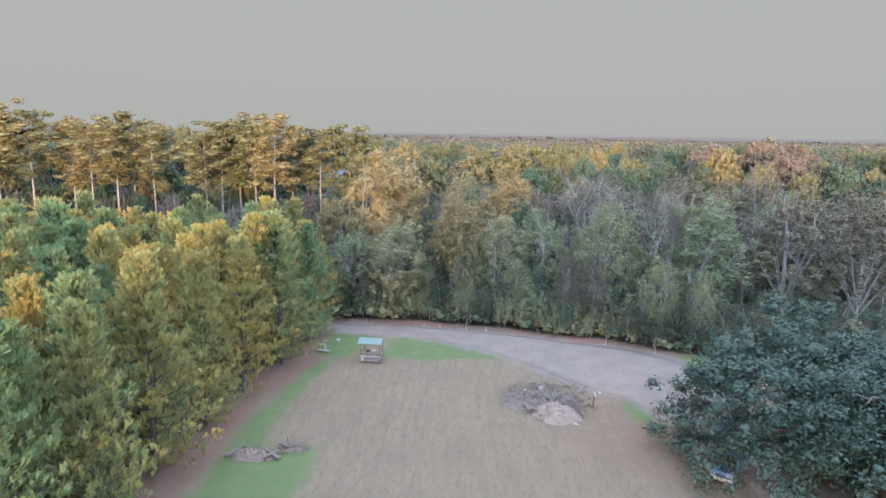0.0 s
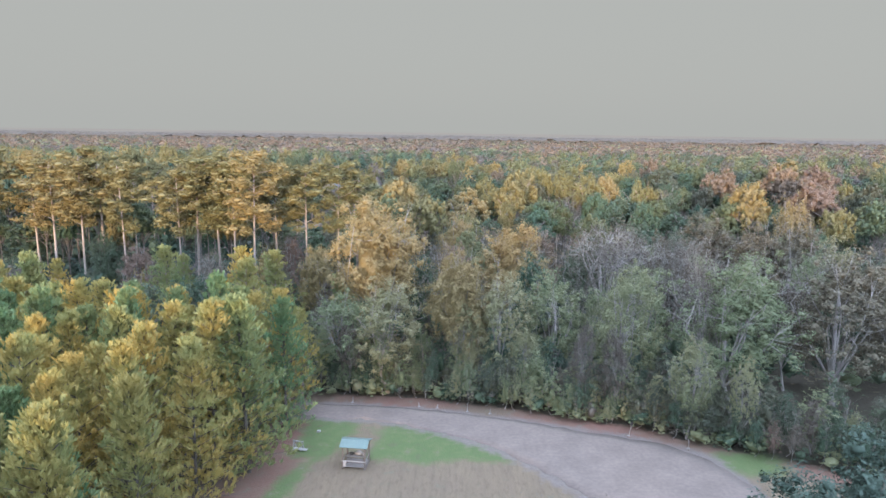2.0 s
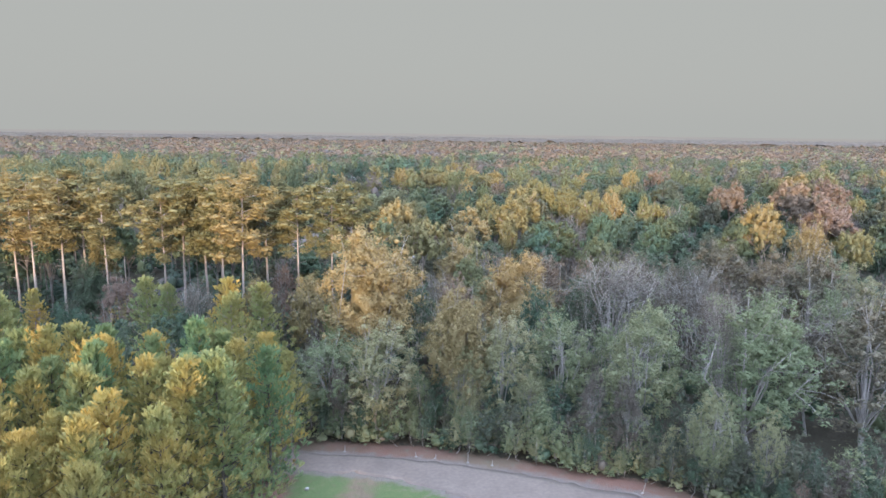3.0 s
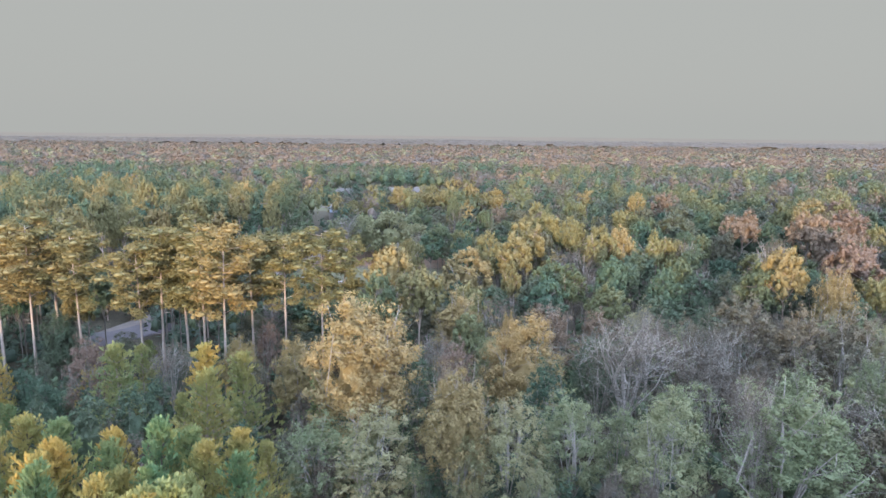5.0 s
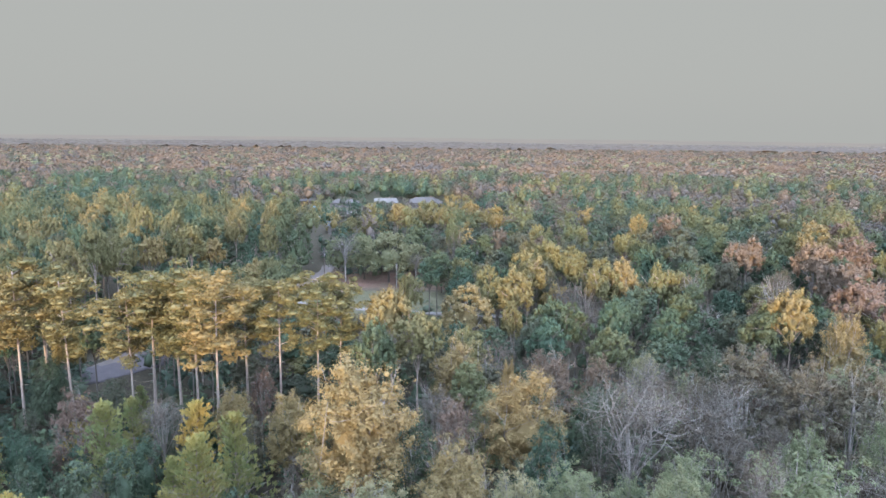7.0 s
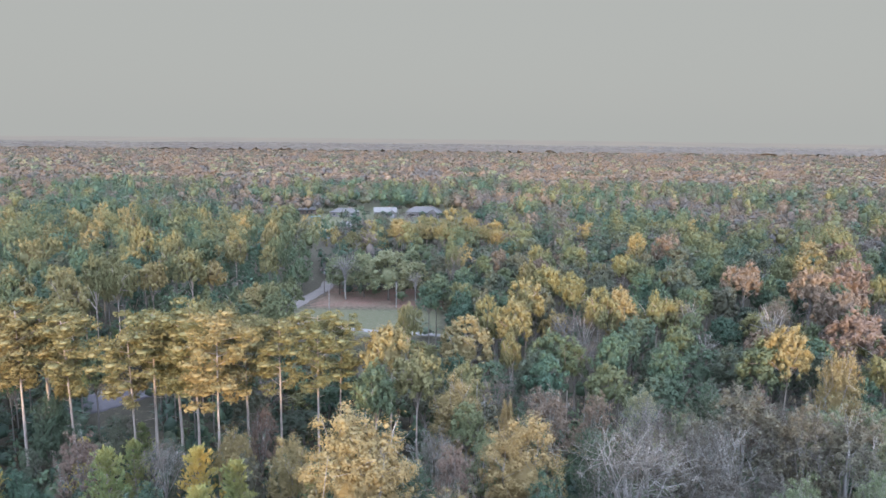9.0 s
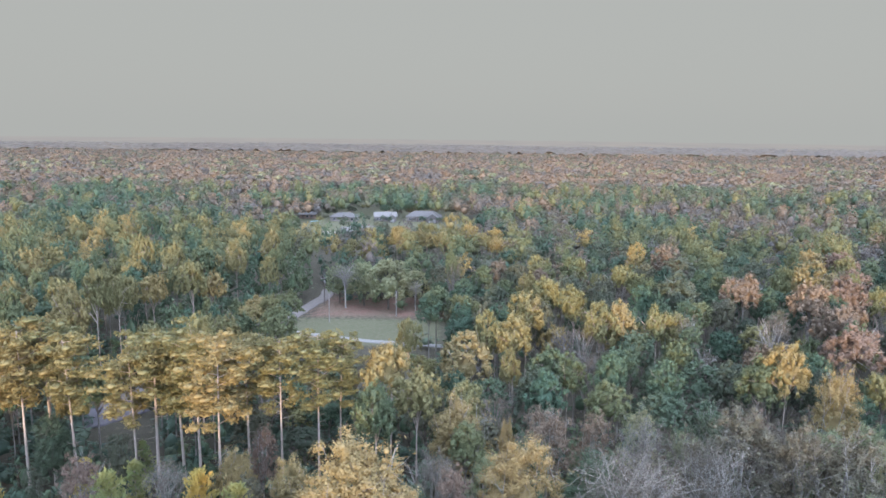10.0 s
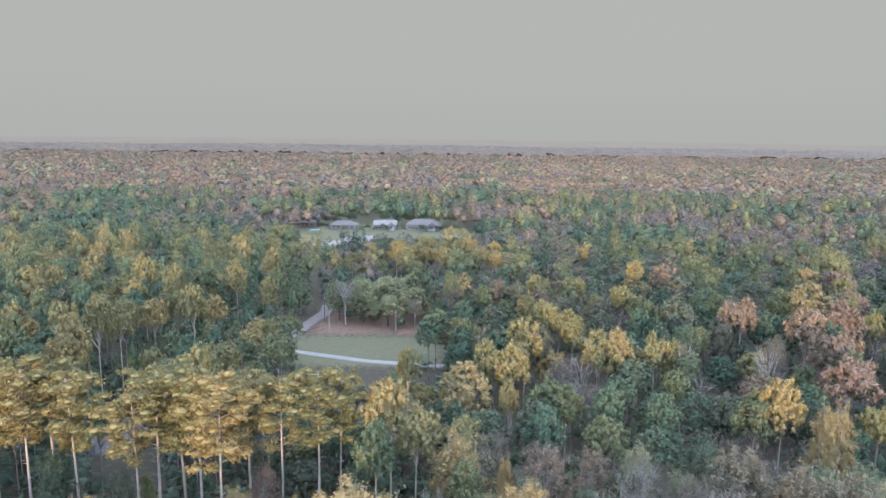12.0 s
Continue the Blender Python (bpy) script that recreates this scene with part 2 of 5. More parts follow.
def dome_crown(rng, n=2200, size=0.022, base=0.5, w=1.0, h=1.0, bumps=0.24, billow=0.3, zr=0.5, core=0.42, loose=0.55, low=-0.6, point=0.0, deep=0.78, waves=3.6, fine=2, per=25, clump=0.06, heart=0.5):
    """A crown w wide and h high, clear of the ground by base * h: leaf sprays over one billowing dome, with a dense inside where core is set."""
    span_ = h * (1 - base)
    zc, up, down = h * base + span_ * 0.42, span_ * 0.58, span_ * 0.42
    k0, p0 = rng.normal(size=(4, 3)) * 1.9, rng.uniform(0, 6.28, 4)
    k1, p1 = unit(rng.normal(size=(5, 3))) * waves, rng.uniform(0, 6.28, 5)
    k2, p2 = unit(rng.normal(size=(6, 3))) * waves * 2.3, rng.uniform(0, 6.28, 6)

    def shape(d):
        r = 1 + np.sin(d @ k0.T + p0).sum(1) * bumps / 3.2
        r += (np.abs(np.sin(d @ k1.T + p1)).mean(1) - 0.62) * billow * 2.6 + (np.abs(np.sin(d @ k2.T + p2)).mean(1) - 0.62) * billow * 1.4
        r = np.clip(r, 0.5, 1.35)
        t = 1 - point * np.clip(d[:, 2], 0, 1)
        return d * np.stack([t * w / 2, t * w / 2, np.where(d[:, 2] > 0, up, down)], 1) * r[:, None]
    most = np.percentile(np.linalg.norm(shape(FINE_V) / [w / 2, w / 2, up], axis=1), 96)
    outline = shape

    def shape(d):
        return outline(d) * (1.06 / most)
    m = n // per
    d = unit(rng.normal(size=(m, 3)) + [0, 0, 0.25])
    d = np.where(d[:, 2:] < low, d * [1, 1, -1], d)
    q = shape(d)
    a = unit(np.cross(d, rng.normal(size=(m, 3))))
    b = np.cross(d, a)
    nor = unit(np.cross(shape(unit(d + a * 0.04)) - q, shape(unit(d + b * 0.04)) - q))
    nor = np.where((nor * q).sum(1)[:, None] < 0, -nor, nor)
    c = np.array([0, 0, zc]) + q * rng.uniform(deep, 1.0, (m, 1))
    r = rng.uniform(0.6, 1.35, m) * clump * w
    dense = [lumps(c, (r * heart)[:, None, None] * np.array([1, 1, zr]), rng, 0.22)] if heart and core else []
    nor = unit(rng.normal(size=(m * per, 3)) * 1.1 + np.repeat(nor, per, 0))
    c = np.repeat(c, per, 0) + nor * (np.repeat(r, per) * rng.uniform(0.45, 1.25, m * per))[:, None] * [1, 1, zr]
    v, f = leaf_tris(c, size * w, rng, nor, loose)
    v[:, 2] = (v[:, 2] - np.repeat(c[:, 2], 3)) * zr + np.repeat(c[:, 2], 3)
    if not core:
        return v, f
    if core >= 0.3:
        u, uf = ((ICO_V, ICO_F), (BALL_V, BALL_F), (FINE_V, FINE_F))[fine]
        dense.append((np.array([0, 0, zc]) + shape(u) * core * rng.uniform(0.9, 1.04, (len(u), 1)), uf))
    return joined([(v, f)] + dense)


# ---- trees: each returns (wood, leaves) as arrays, its foot at the origin ----
def young_pine(rng, h=14.5, r=3.15, whorls=19, per=6, along=7, blades=6, length=0.6):
    lean = rng.normal(size=2) * 0.25
    zs = np.linspace(0, h, 7)
    wood = [tube(np.c_[lean[0] * zs / h, lean[1] * zs / h, zs], np.interp(zs, [0, h], [0.16, 0.03]), 5)]
    cs, ds = [], []
    for u in np.linspace(0.03, 0.97, whorls):
        z0, ang0 = u * h, rng.uniform(0, 6.28)
        reach = r * min(1.0, 0.72 + 2.2 * u) * (1 - u) ** 0.78 * 1.2 + 0.2
        for k in range(per):
            if rng.uniform() < 0.12:
                continue
            a = ang0 + k * 6.28 / per + rng.normal() * 0.25
            ln = reach * rng.uniform(0.6, 1.25)
            up = rng.uniform(0.15, 0.55) + 0.5 * u
            dr = unit(np.array([math.cos(a), math.sin(a), up]))
            tip = np.array([lean[0] * u, lean[1] * u, z0]) + dr * ln
            wood.append(tube([[lean[0] * u, lean[1] * u, z0], tip], [0.045, 0.012], 3))
            s = rng.uniform(0.14, 1.04, along)
            p = np.array([lean[0] * u, lean[1] * u, z0]) + dr * (ln * s)[:, None] + rng.normal(size=(along, 3)) * [0.26, 0.26, 0.16]
            cs.append(p)
            ds.append(np.tile(dr * 0.6 + [0, 0, 0.9], (along, 1)))
    top = np.array([[lean[0], lean[1], h * 0.985]]) + rng.normal(size=(4, 3)) * [0.12, 0.12, 0.25]
    cs.append(top)
    ds.append(np.tile([0, 0, 1.0], (4, 1)))
    c, d = np.concatenate(cs), np.concatenate(ds)
    return joined(wood), tufts(c, d, length, rng, blades, 0.13, 0.62)


def tall_pine(rng, h=25.0, r=3.5, base=0.57, limbs=24, plates=3, per=40, blades=4, length=0.27):
    """A bare straight trunk under an open crown of flat rounded needle plates."""
    bend = rng.normal(size=2) * 0.5
    zs = np.linspace(0, h, 9)
    mid = lambda z: np.array([bend[0] * (z / h) ** 2, bend[1] * (z / h) ** 2, z])
    wood = [tube([mid(z) for z in zs], np.interp(zs, [0, h * 0.1, h], [0.27, 0.22, 0.05]), 7)]
    cs, ds, hearts = [], [], []
    for i in range(limbs):
        u = base + (0.975 - base) * (i / (limbs - 1)) ** 0.85 + rng.normal() * 0.008
        a = i * 2.4 + rng.normal() * 0.5
        ln = r * (0.42 + 0.7 * math.sin(math.pi * min(1.0, (1 - u) / (1 - base) * 0.72 + 0.14))) * rng.uniform(0.5, 1.2)
        dr = unit(np.array([math.cos(a), math.sin(a), rng.uniform(0.05, 0.6)]))
        p0 = mid(u * h)
        tip = p0 + dr * ln + [0, 0, 0.1 * ln]
        wood.append(tube([p0, p0 + dr * ln * 0.5, tip], [0.05, 0.03, 0.012], 4))
        for j in range(plates):
            q = p0 + dr * ln * (0.5 + 0.55 * j / max(1, plates - 1)) + rng.normal(size=3) * [0.45, 0.45, 0.25] + [0, 0, 0.15]
            e = unit(rng.normal(size=(per, 3)) + [0, 0, 0.3])
            big = rng.uniform(0.75, 1.3)
            hearts.append((q, big))
            cs.append(q + e * rng.uniform(0.55, 1.05, (per, 1)) * np.array([1.0, 1.0, 0.42]) * big)
            ds.append(e + [0, 0, 0.5])
    for i in range(5):
        u, a = rng.uniform(0.3, base), rng.uniform(0, 6.28)
        p0 = mid(u * h)
        wood.append(tube([p0, p0 + np.array([math.cos(a), math.sin(a), 0.2]) * rng.uniform(0.5, 1.5)], [0.04, 0.012], 3))
    c, d = np.concatenate(cs), np.concatenate(ds)
    heart = lumps([q for q, _ in hearts], [np.array([[0.62, 0.62, 0.26]]) * b for _, b in hearts], rng, 0.12)
    return joined(wood), joined([tufts(c, d, length, rng, blades, 0.3, 0.8), heart])


def broadleaf(rng, h=17.0, w=9.0, base=0.25, limbs=8, subs=4, leaves=6000, size=0.13, tips_per=14, trunk=0.26, twigs=0, core=0.5, bumps=0.26, billow=0.3, deep=0.74, waves=4.0, loose=0.7, per=60, clump=0.07):
    """A hardwood: forked limbs in an uneven crown of small leaf sprays."""
    fork = h * (base + 0.08)
    bend = rng.normal(size=2) * 0.35
    wood = [tube([[0, 0, 0], [bend[0] * 0.5, bend[1] * 0.5, fork * 0.5], [bend[0], bend[1], fork], [bend[0] * 1.6, bend[1] * 1.6, h * 0.75]],
                 [trunk, trunk * 0.8, trunk * 0.65, trunk * 0.2], 6)]
    zc, rz = h * (1 + base) / 2, h * (1 - base) / 2
    tips = []
    for i in range(limbs):
        a, e = i * 2.4 + rng.normal() * 0.3, rng.uniform(0.15, 1.35)
        dr = np.array([math.cos(a) * math.cos(e), math.sin(a) * math.cos(e), math.sin(e)])
        start = np.array([bend[0], bend[1], fork * rng.uniform(0.85, 1.35)])
        end = np.array([0, 0, zc]) + dr * np.array([w / 2, w / 2, rz]) * rng.uniform(0.72, 0.98)
        if end[2] < start[2] + 0.5:
            end[2] = start[2] + rng.uniform(0.3, 1.5)
        m = (start + end) / 2 + rng.normal(size=3) * 0.06 * h + [0, 0, 0.05 * h]
        wood.append(tube([start, m, end], [trunk * 0.34, trunk * 0.2, trunk * 0.05], 4))
        tips.append(end)
        for j in range(subs):
            q = m + (end - m) * rng.uniform(0.0, 0.7)
            t2 = q + unit(unit(end - start) + rng.normal(size=3) * 0.75) * rng.uniform(0.10, 0.2) * h
            wood.append(tube([q, (q + t2) / 2 + rng.normal(size=3) * 0.12, t2], [trunk * 0.12, trunk * 0.07, trunk * 0.02], 3))
            tips.append(t2)
            for _ in range(twigs):
                s = q + (t2 - q) * rng.uniform(0.3, 1)
                wood.append(tube([s, s + unit(unit(t2 - q) + rng.normal(size=3) * 0.7 + [0, 0, 0.3]) * rng.uniform(0.5, 1.4)], [trunk * 0.05, trunk * 0.015], 3))
    tips = np.array(tips)
    ends = billows(tips, 0.55, tips_per, size, rng, tips - [0, 0, zc - rz * 0.3])
    return joined(wood), joined([dome_crown(rng, leaves, size / w, base, w, h, bumps, billow, 0.95, core, loose, -0.7, 0.0, deep, waves, 2, per, clump, 0.3), ends])


def limbed_stem(rng, low=0.2, limbs=9):
    """A stem of unit height with limbs that fan out into a crown of unit width."""
    wood = [tube([[0, 0, 0], [0.012, 0.01, 0.35], [0, 0.015, 0.85]], [0.024, 0.018, 0.006], 5)]
    for i in range(limbs):
        a, e = i * 2.4 + rng.normal() * 0.3, rng.uniform(0.1, 1.2)
        z0 = low + (0.75 - low) * i / limbs * 0.8
        end = np.array([0.44 * math.cos(a) * math.cos(e), 0.44 * math.sin(a) * math.cos(e), z0 + (0.97 - z0) * (0.25 + 0.7 * math.sin(e))])
        m = np.array([end[0] * 0.45, end[1] * 0.45, (z0 + end[2]) / 2 + 0.02])
        wood.append(tube([[0, 0, z0], m, end], [0.011, 0.007, 0.002], 3))
        for j in range(2):
            t2 = end * 0.6 + m * 0.4 + rng.normal(size=3) * [0.14, 0.14, 0.06]
            wood.append(tube([m, t2], [0.005, 0.0015], 3))
    return joined(wood)


def stamped(kinds, x, y, h, w, rng):
    """Copies of unit trees at places, turned, sized and merged into arrays."""
    vs, fs, ts, k = [], [], [], 0
    which = rng.integers(0, len(kinds), len(x))
    for i, (kv, kf) in enumerate(kinds):
        m = which == i
        n = int(m.sum())
        if not n:
            continue
        a = rng.uniform(0, 6.283, n)
        ca, sa = np.cos(a)[:, None], np.sin(a)[:, None]
        X = (kv[None, :, 0] * ca - kv[None, :, 1] * sa) * w[m][:, None] + x[m][:, None]
        Y = (kv[None, :, 0] * sa + kv[None, :, 1] * ca) * w[m][:, None] + y[m][:, None]
        Z = kv[None, :, 2] * h[m][:, None]
        vs.append(np.stack([X, Y, Z], -1).reshape(-1, 3))
        ts.append(np.repeat(rng.uniform(0, 1, n), len(kv)))
        fs.append((kf[None] + (np.arange(n) * len(kv))[:, None, None]).reshape(-1, 3) + k)
        k += n * len(kv)
    return np.concatenate(vs), np.concatenate(fs), np.concatenate(ts)


def wood_mesh(name, v, f, tone, mat):
    """Many stamped trees in one mesh, each with a tone of its own."""
    me = tri_mesh(name, v, f)
    me.attributes.new("tone", "FLOAT", "POINT").data.foreach_set("value", tone.astype(np.float32))
    me.materials.append(mat)
    return me


def part(name, me, mat, parent, label=""):
    """One mesh as a part of a thing."""
    if isinstance(me, bmesh.types.BMesh):
        bm, me = me, bpy.data.meshes.new(name)
        bm.to_mesh(me)
        bm.free()
    if not me.materials:
        me.materials.append(mat)
    ob = new(name, me)
    ob.parent = parent
    return tagged(ob, label)


def on_object(ob, mat):
    ob.material_slots[0].link = "OBJECT"
    ob.material_slots[0].material = mat


# ---- the plan ----
PINE_EDGE = ((28, -21.5), (46, -21.0), (58, -20.6), (70, -18.2), (79, -15.2), (87, -14.2))
ROAD_FAR = ((-46, 94), (-26, 91), (-14.4, 89.3), (-3, 88.4), (8.1, 85.7), (15, 82.9), (21.6, 81), (26.3, 77.6), (28.2, 72), (30, 60), (31, 40))
ROAD_NEAR = ((-46, 90), (-26, 87.2), (-13.8, 85.5), (-6.5, 84.8), (0.8, 81.6), (5.6, 78.6), (10.3, 73.2), (13.8, 68.4), (18.0, 65.2), (22, 58), (24, 40))
LANE = ((-70, 160), (-68, 166), (-49, 229), (-42, 262), (-43, 272))
DRIVE = ((-46, 220.5), (-43, 218.3), (-23.1, 211.3), (-2.3, 207.6), (14, 206))


def line_distance(x, y, line):
    best = np.full(np.shape(x), 1e9)
    for (ax, ay), (bx, by) in zip(line[:-1], line[1:]):
        dx, dy = bx - ax, by - ay
        s = np.clip(((x - ax) * dx + (y - ay) * dy) / (dx * dx + dy * dy), 0, 1)
        best = np.minimum(best, np.hypot(x - ax - s * dx, y - ay - s * dy))
    return best


def pine_edge(y):
    return np.interp(y, [p[0] for p in PINE_EDGE], [p[1] for p in PINE_EDGE])


def belt_front(x):
    """The far side of the gravel, where the woods begin."""
    return np.interp(x, [p[0] for p in ROAD_FAR[:8]] + [60], [p[1] for p in ROAD_FAR[:8]] + [62])


def box_edge(x, y, x0, x1, y0, y1):
    """How far inside a rectangle a place lies."""
    return np.minimum(np.minimum(x - x0, x1 - x), np.minimum(y - y0, y1 - y))


def open_ground(x, y):
    """True where no tree stands."""
    meadow = (y < belt_front(x) + 2.2) & (x > pine_edge(y)) & (x < 62)
    meadow |= (y < 50) & (np.abs(x) < 24)
    lane = line_distance(x, y, LANE) < np.where(y < 215, 2.8, 4.0)
    patch = (np.hypot((x + 68) / 1.4, y - 163) < 7.0) | (np.hypot((x + 59.5 + (y - 150) * 0.52) / 6.5, (y - 152) / 14) < 1)
    drive = line_distance(x, y, DRIVE[1:4]) < 2.5
    lawn = box_edge(x, y, -45, -3, 208, 240) > 0
    sight = (x < -0.035 * (y - 32)) & (x > -0.225 * (y - 32)) & (y > 168) & (y < 210)
    sway = 0.10 * np.sin(x * 0.11 + 1) + 0.08 * np.sin(y * 0.13 + x * 0.05)
    yards = (np.hypot((x + 44) / 60, (y - 415) / 78) < 1 + sway) | (np.hypot((x + 54) / 17, (y - 362) / 40) < 1 + sway)
    far = np.hypot(x - 62, (y - 470) / 2.0) < 12
    return (meadow | lane | patch | drive | lawn | yards | far | sight) & (y > 0)


# ---- the ground: one sheet to the horizon ----
def ground_material():
    m, n, l = material("ground_soil_and_grass")
    masks = {}
    for key in ("grass", "dirt", "hay", "lawn", "gravel"):
        a = n.new("ShaderNodeAttribute")
        a.attribute_name = key
        masks[key] = a.outputs["Fac"]
    tc = n.new("ShaderNodeTexCoord").outputs["Object"]
    big = stretched(n, l, noisy(n, l, 0.09, 4, 0.6, source=tc), 0.35, 0.65)
    mid = stretched(n, l, noisy(n, l, 0.7, 5, 0.65, source=tc), 0.3, 0.7)
    fine = stretched(n, l, noisy(n, l, 5.0, 4, 0.7, source=tc), 0.3, 0.7)
    rows = stretched(n, l, noisy(n, l, 1.0, 5, 0.65, stretch=(0.7, 0.22, 1), source=tc), 0.42, 0.72)
    ruts = stretched(n, l, noisy(n, l, 1.0, 3, 0.6, stretch=(1.7, 0.11, 1), source=tc), 0.45, 0.75)
    floor_ = mixed(n, l, mid, (0.03, 0.026, 0.021), (0.05, 0.042, 0.034))
    floor_ = mixed(n, l, fine, floor_, (0.065, 0.06, 0.04))
    hay = mixed(n, l, big, (0.165, 0.128, 0.086), (0.143, 0.112, 0.077))
    hay = mixed(n, l, rows, hay, (0.135, 0.105, 0.076))
    dash = stretched(n, l, noisy(n, l, 1.0, 4, 0.7, stretch=(2.6, 0.75, 1), source=tc), 0.5, 0.66)
    hay = mixed(n, l, dash, hay, mixed(n, l, 0.5, hay, (0.085, 0.066, 0.046)))
    hay = mixed(n, l, ruts, hay, mixed(n, l, 0.4, hay, (0.085, 0.072, 0.052)))
    hay = mixed(n, l, fine, mixed(n, l, 0.25, hay, (0.09, 0.08, 0.055)), hay)
    grass = mixed(n, l, mid, (0.064, 0.108, 0.04), (0.108, 0.126, 0.058))
    grass = mixed(n, l, fine, mixed(n, l, 0.3, grass, (0.045, 0.065, 0.025)), grass)
    dirt = mixed(n, l, mid, (0.155, 0.078, 0.058), (0.165, 0.105, 0.083))
    dirt = mixed(n, l, big, dirt, (0.13, 0.10, 0.07))
    dirt = mixed(n, l, fine, mixed(n, l, 0.25, dirt, (0.07, 0.05, 0.04)), dirt)
    lawn = mixed(n, l, mid, (0.076, 0.083, 0.046), (0.108, 0.098, 0.064))
    stones = mixed(n, l, fine, (0.115, 0.098, 0.086), (0.16, 0.137, 0.12))

    def ragged(mask):
        s = n.new("ShaderNodeMath")
        s.operation = "MULTIPLY_ADD"
        l.new(mid, s.inputs[0])
        s.inputs[1].default_value = 0.75
        l.new(mask, s.inputs[2])
        return stretched(n, l, s.outputs[0], 0.55, 1.15)
    c = mixed(n, l, ragged(masks["hay"]), floor_, hay)
    c = mixed(n, l, ragged(masks["dirt"]), c, dirt)
    c = mixed(n, l, ragged(masks["grass"]), c, grass)
    c = mixed(n, l, ragged(masks["lawn"]), c, lawn)
    c = mixed(n, l, ragged(masks["gravel"]), c, stones)
    p = n.new("ShaderNodeBsdfPrincipled")
    l.new(c, p.inputs["Base Color"])
    p.inputs["Roughness"].default_value = 0.95
    p.inputs["Specular IOR Level"].default_value = 0.15
    b = n.new("ShaderNodeBump")
    b.inputs["Strength"].default_value, b.inputs["Distance"].default_value = 0.6, 0.12
    l.new(fine, b.inputs["Height"])
    l.new(b.outputs[0], p.inputs["Normal"])
    l.new(p.outputs[0], n.new("ShaderNodeOutputMaterial").inputs["Surface"])
    return m


def build_ground():
    gx = np.r_[-4800, -3000, -1800, -1000, -600, -350, -220, -150, np.arange(-110, -40, 3.0), np.arange(-40, 42, 0.8), np.arange(42, 110, 4.0), 150, 220, 350, 600, 1000, 1800, 3000, 4800]
    gy = np.r_[-600, -200, -60, 0, np.arange(20, 40, 4.0), np.arange(40, 96, 0.8), np.arange(96, 200, 5.0), np.arange(200, 250, 2.0), np.arange(250, 500, 6.0), 600, 800, 1200, 2000, 3200, 4800]
    X, Y = np.meshgrid(gx, gy)
    x, y = X.ravel(), Y.ravel()
    z = np.array([0.12 * noise.noise((a * 0.12, b * 0.12, 0)) + 0.05 * noise.noise((a * 0.6, b * 0.6, 3)) for a, b in zip(x, y)]) - 0.06
    near_road = np.minimum(np.minimum(line_distance(x, y, ROAD_NEAR), line_distance(x, y, ROAD_FAR)), 1e9 * ((y > belt_front(x)) | (x < 5)))
    near_road = np.minimum(near_road, np.minimum(line_distance(x, y, LANE), line_distance(x, y, DRIVE)))
    z = np.where(near_road < 5, -0.06 + (z + 0.06) * np.clip(near_road - 3.5, 0, 1.5) / 1.5, z)
    nx, ny = len(gx), len(gy)
    i = (np.arange(ny - 1)[:, None] * nx + np.arange(nx - 1)[None]).ravel()
    f = np.concatenate([np.stack([i, i + 1, i + nx + 1], 1), np.stack([i, i + nx + 1, i + nx], 1)])
    me = tri_mesh("ground", np.stack([x, y, z], 1), f)
    me.materials.append(GROUND)
    s = lambda d, k: np.clip(0.5 + d / k, 0, 1)
    wob = np.array([noise.noise((a * 0.25, b * 0.25, 9)) for a, b in zip(x, y)]) * 1.6
    d = x - pine_edge(y)
    field = s(np.minimum(belt_front(x) + 2.5 - y, np.minimum(d + 3, 60 - x)), 3) * (y < 100)
    dirt = s(np.minimum(d + 5 + wob, 3.0 - d + wob), 2.5) * (y < 88)
    dirt = np.maximum(dirt, s(1.9 - np.abs(y - belt_front(x) - 1.4), 1.2) * (np.abs(x) < 60))
    dirt = np.maximum(dirt, 0.8 * s(box_edge(x, y, -42, 2, 235, 262), 8))
    dirt = np.maximum(dirt, 0.4 * s(8 - np.hypot(x - 17, (y - 58) / 1.3) + wob, 4))
    grass = s(np.minimum(d - 3.0, 6.6 - d - 0.09 * (y - 50)) + wob * 0.5, 2.0) * (y < 84)
    grass = np.maximum(grass, s(np.minimum(np.minimum(y - 75.6 + wob * 0.6, np.interp(x, [p[0] for p in ROAD_NEAR[:8]], [p[1] for p in ROAD_NEAR[:8]]) + 1.5 - y), np.minimum(x + 15, 6.3 - x - (y - 78) * 0.4)), 1.6))
    grass = np.maximum(grass, s(np.minimum(np.minimum(x + 17.2, -9.8 - x + wob), np.minimum(y - 40, 51.8 - y + (x + 14) * 0.25)), 2.0))
    grass = np.maximum(grass, s(1.5 - np.hypot((x - 18.6) / 1.3, (y - 62) / 3.4) * 1.5, 1.0))
    grass = np.maximum(grass, s(2.6 - np.hypot((x - 30) / 1.5, y - 76) + wob, 2.0))
    grass *= 0.88
    bare = s(np.minimum(1.6 - np.abs(d - 7.4 + 0.03 * (y - 60)), y - 54) + wob * 0.3, 1.5)
    grass *= 1 - 0.75 * bare
    verge = np.minimum(line_distance(x, y, ROAD_NEAR), line_distance(x, y, ROAD_FAR))
    gravel = s(0.75 - verge + wob * 0.35, 1.3) * (y < 100)
    lawn = s(np.minimum(box_edge(x, y, -45, -2, 207, 234 + 0 * x), 60), 5)
    lawn = np.maximum(lawn, s(box_edge(x, y, -110, 8, 385, 500), 8))
    grass = np.maximum(grass, 0.8 * s(box_edge(x, y, -48, 10, 418, 466), 8))
    for key, val in (("hay", field), ("dirt", dirt), ("grass", grass), ("lawn", lawn), ("gravel", gravel)):
        me.attributes.new(key, "FLOAT", "POINT").data.foreach_set("value", val.astype(np.float32))
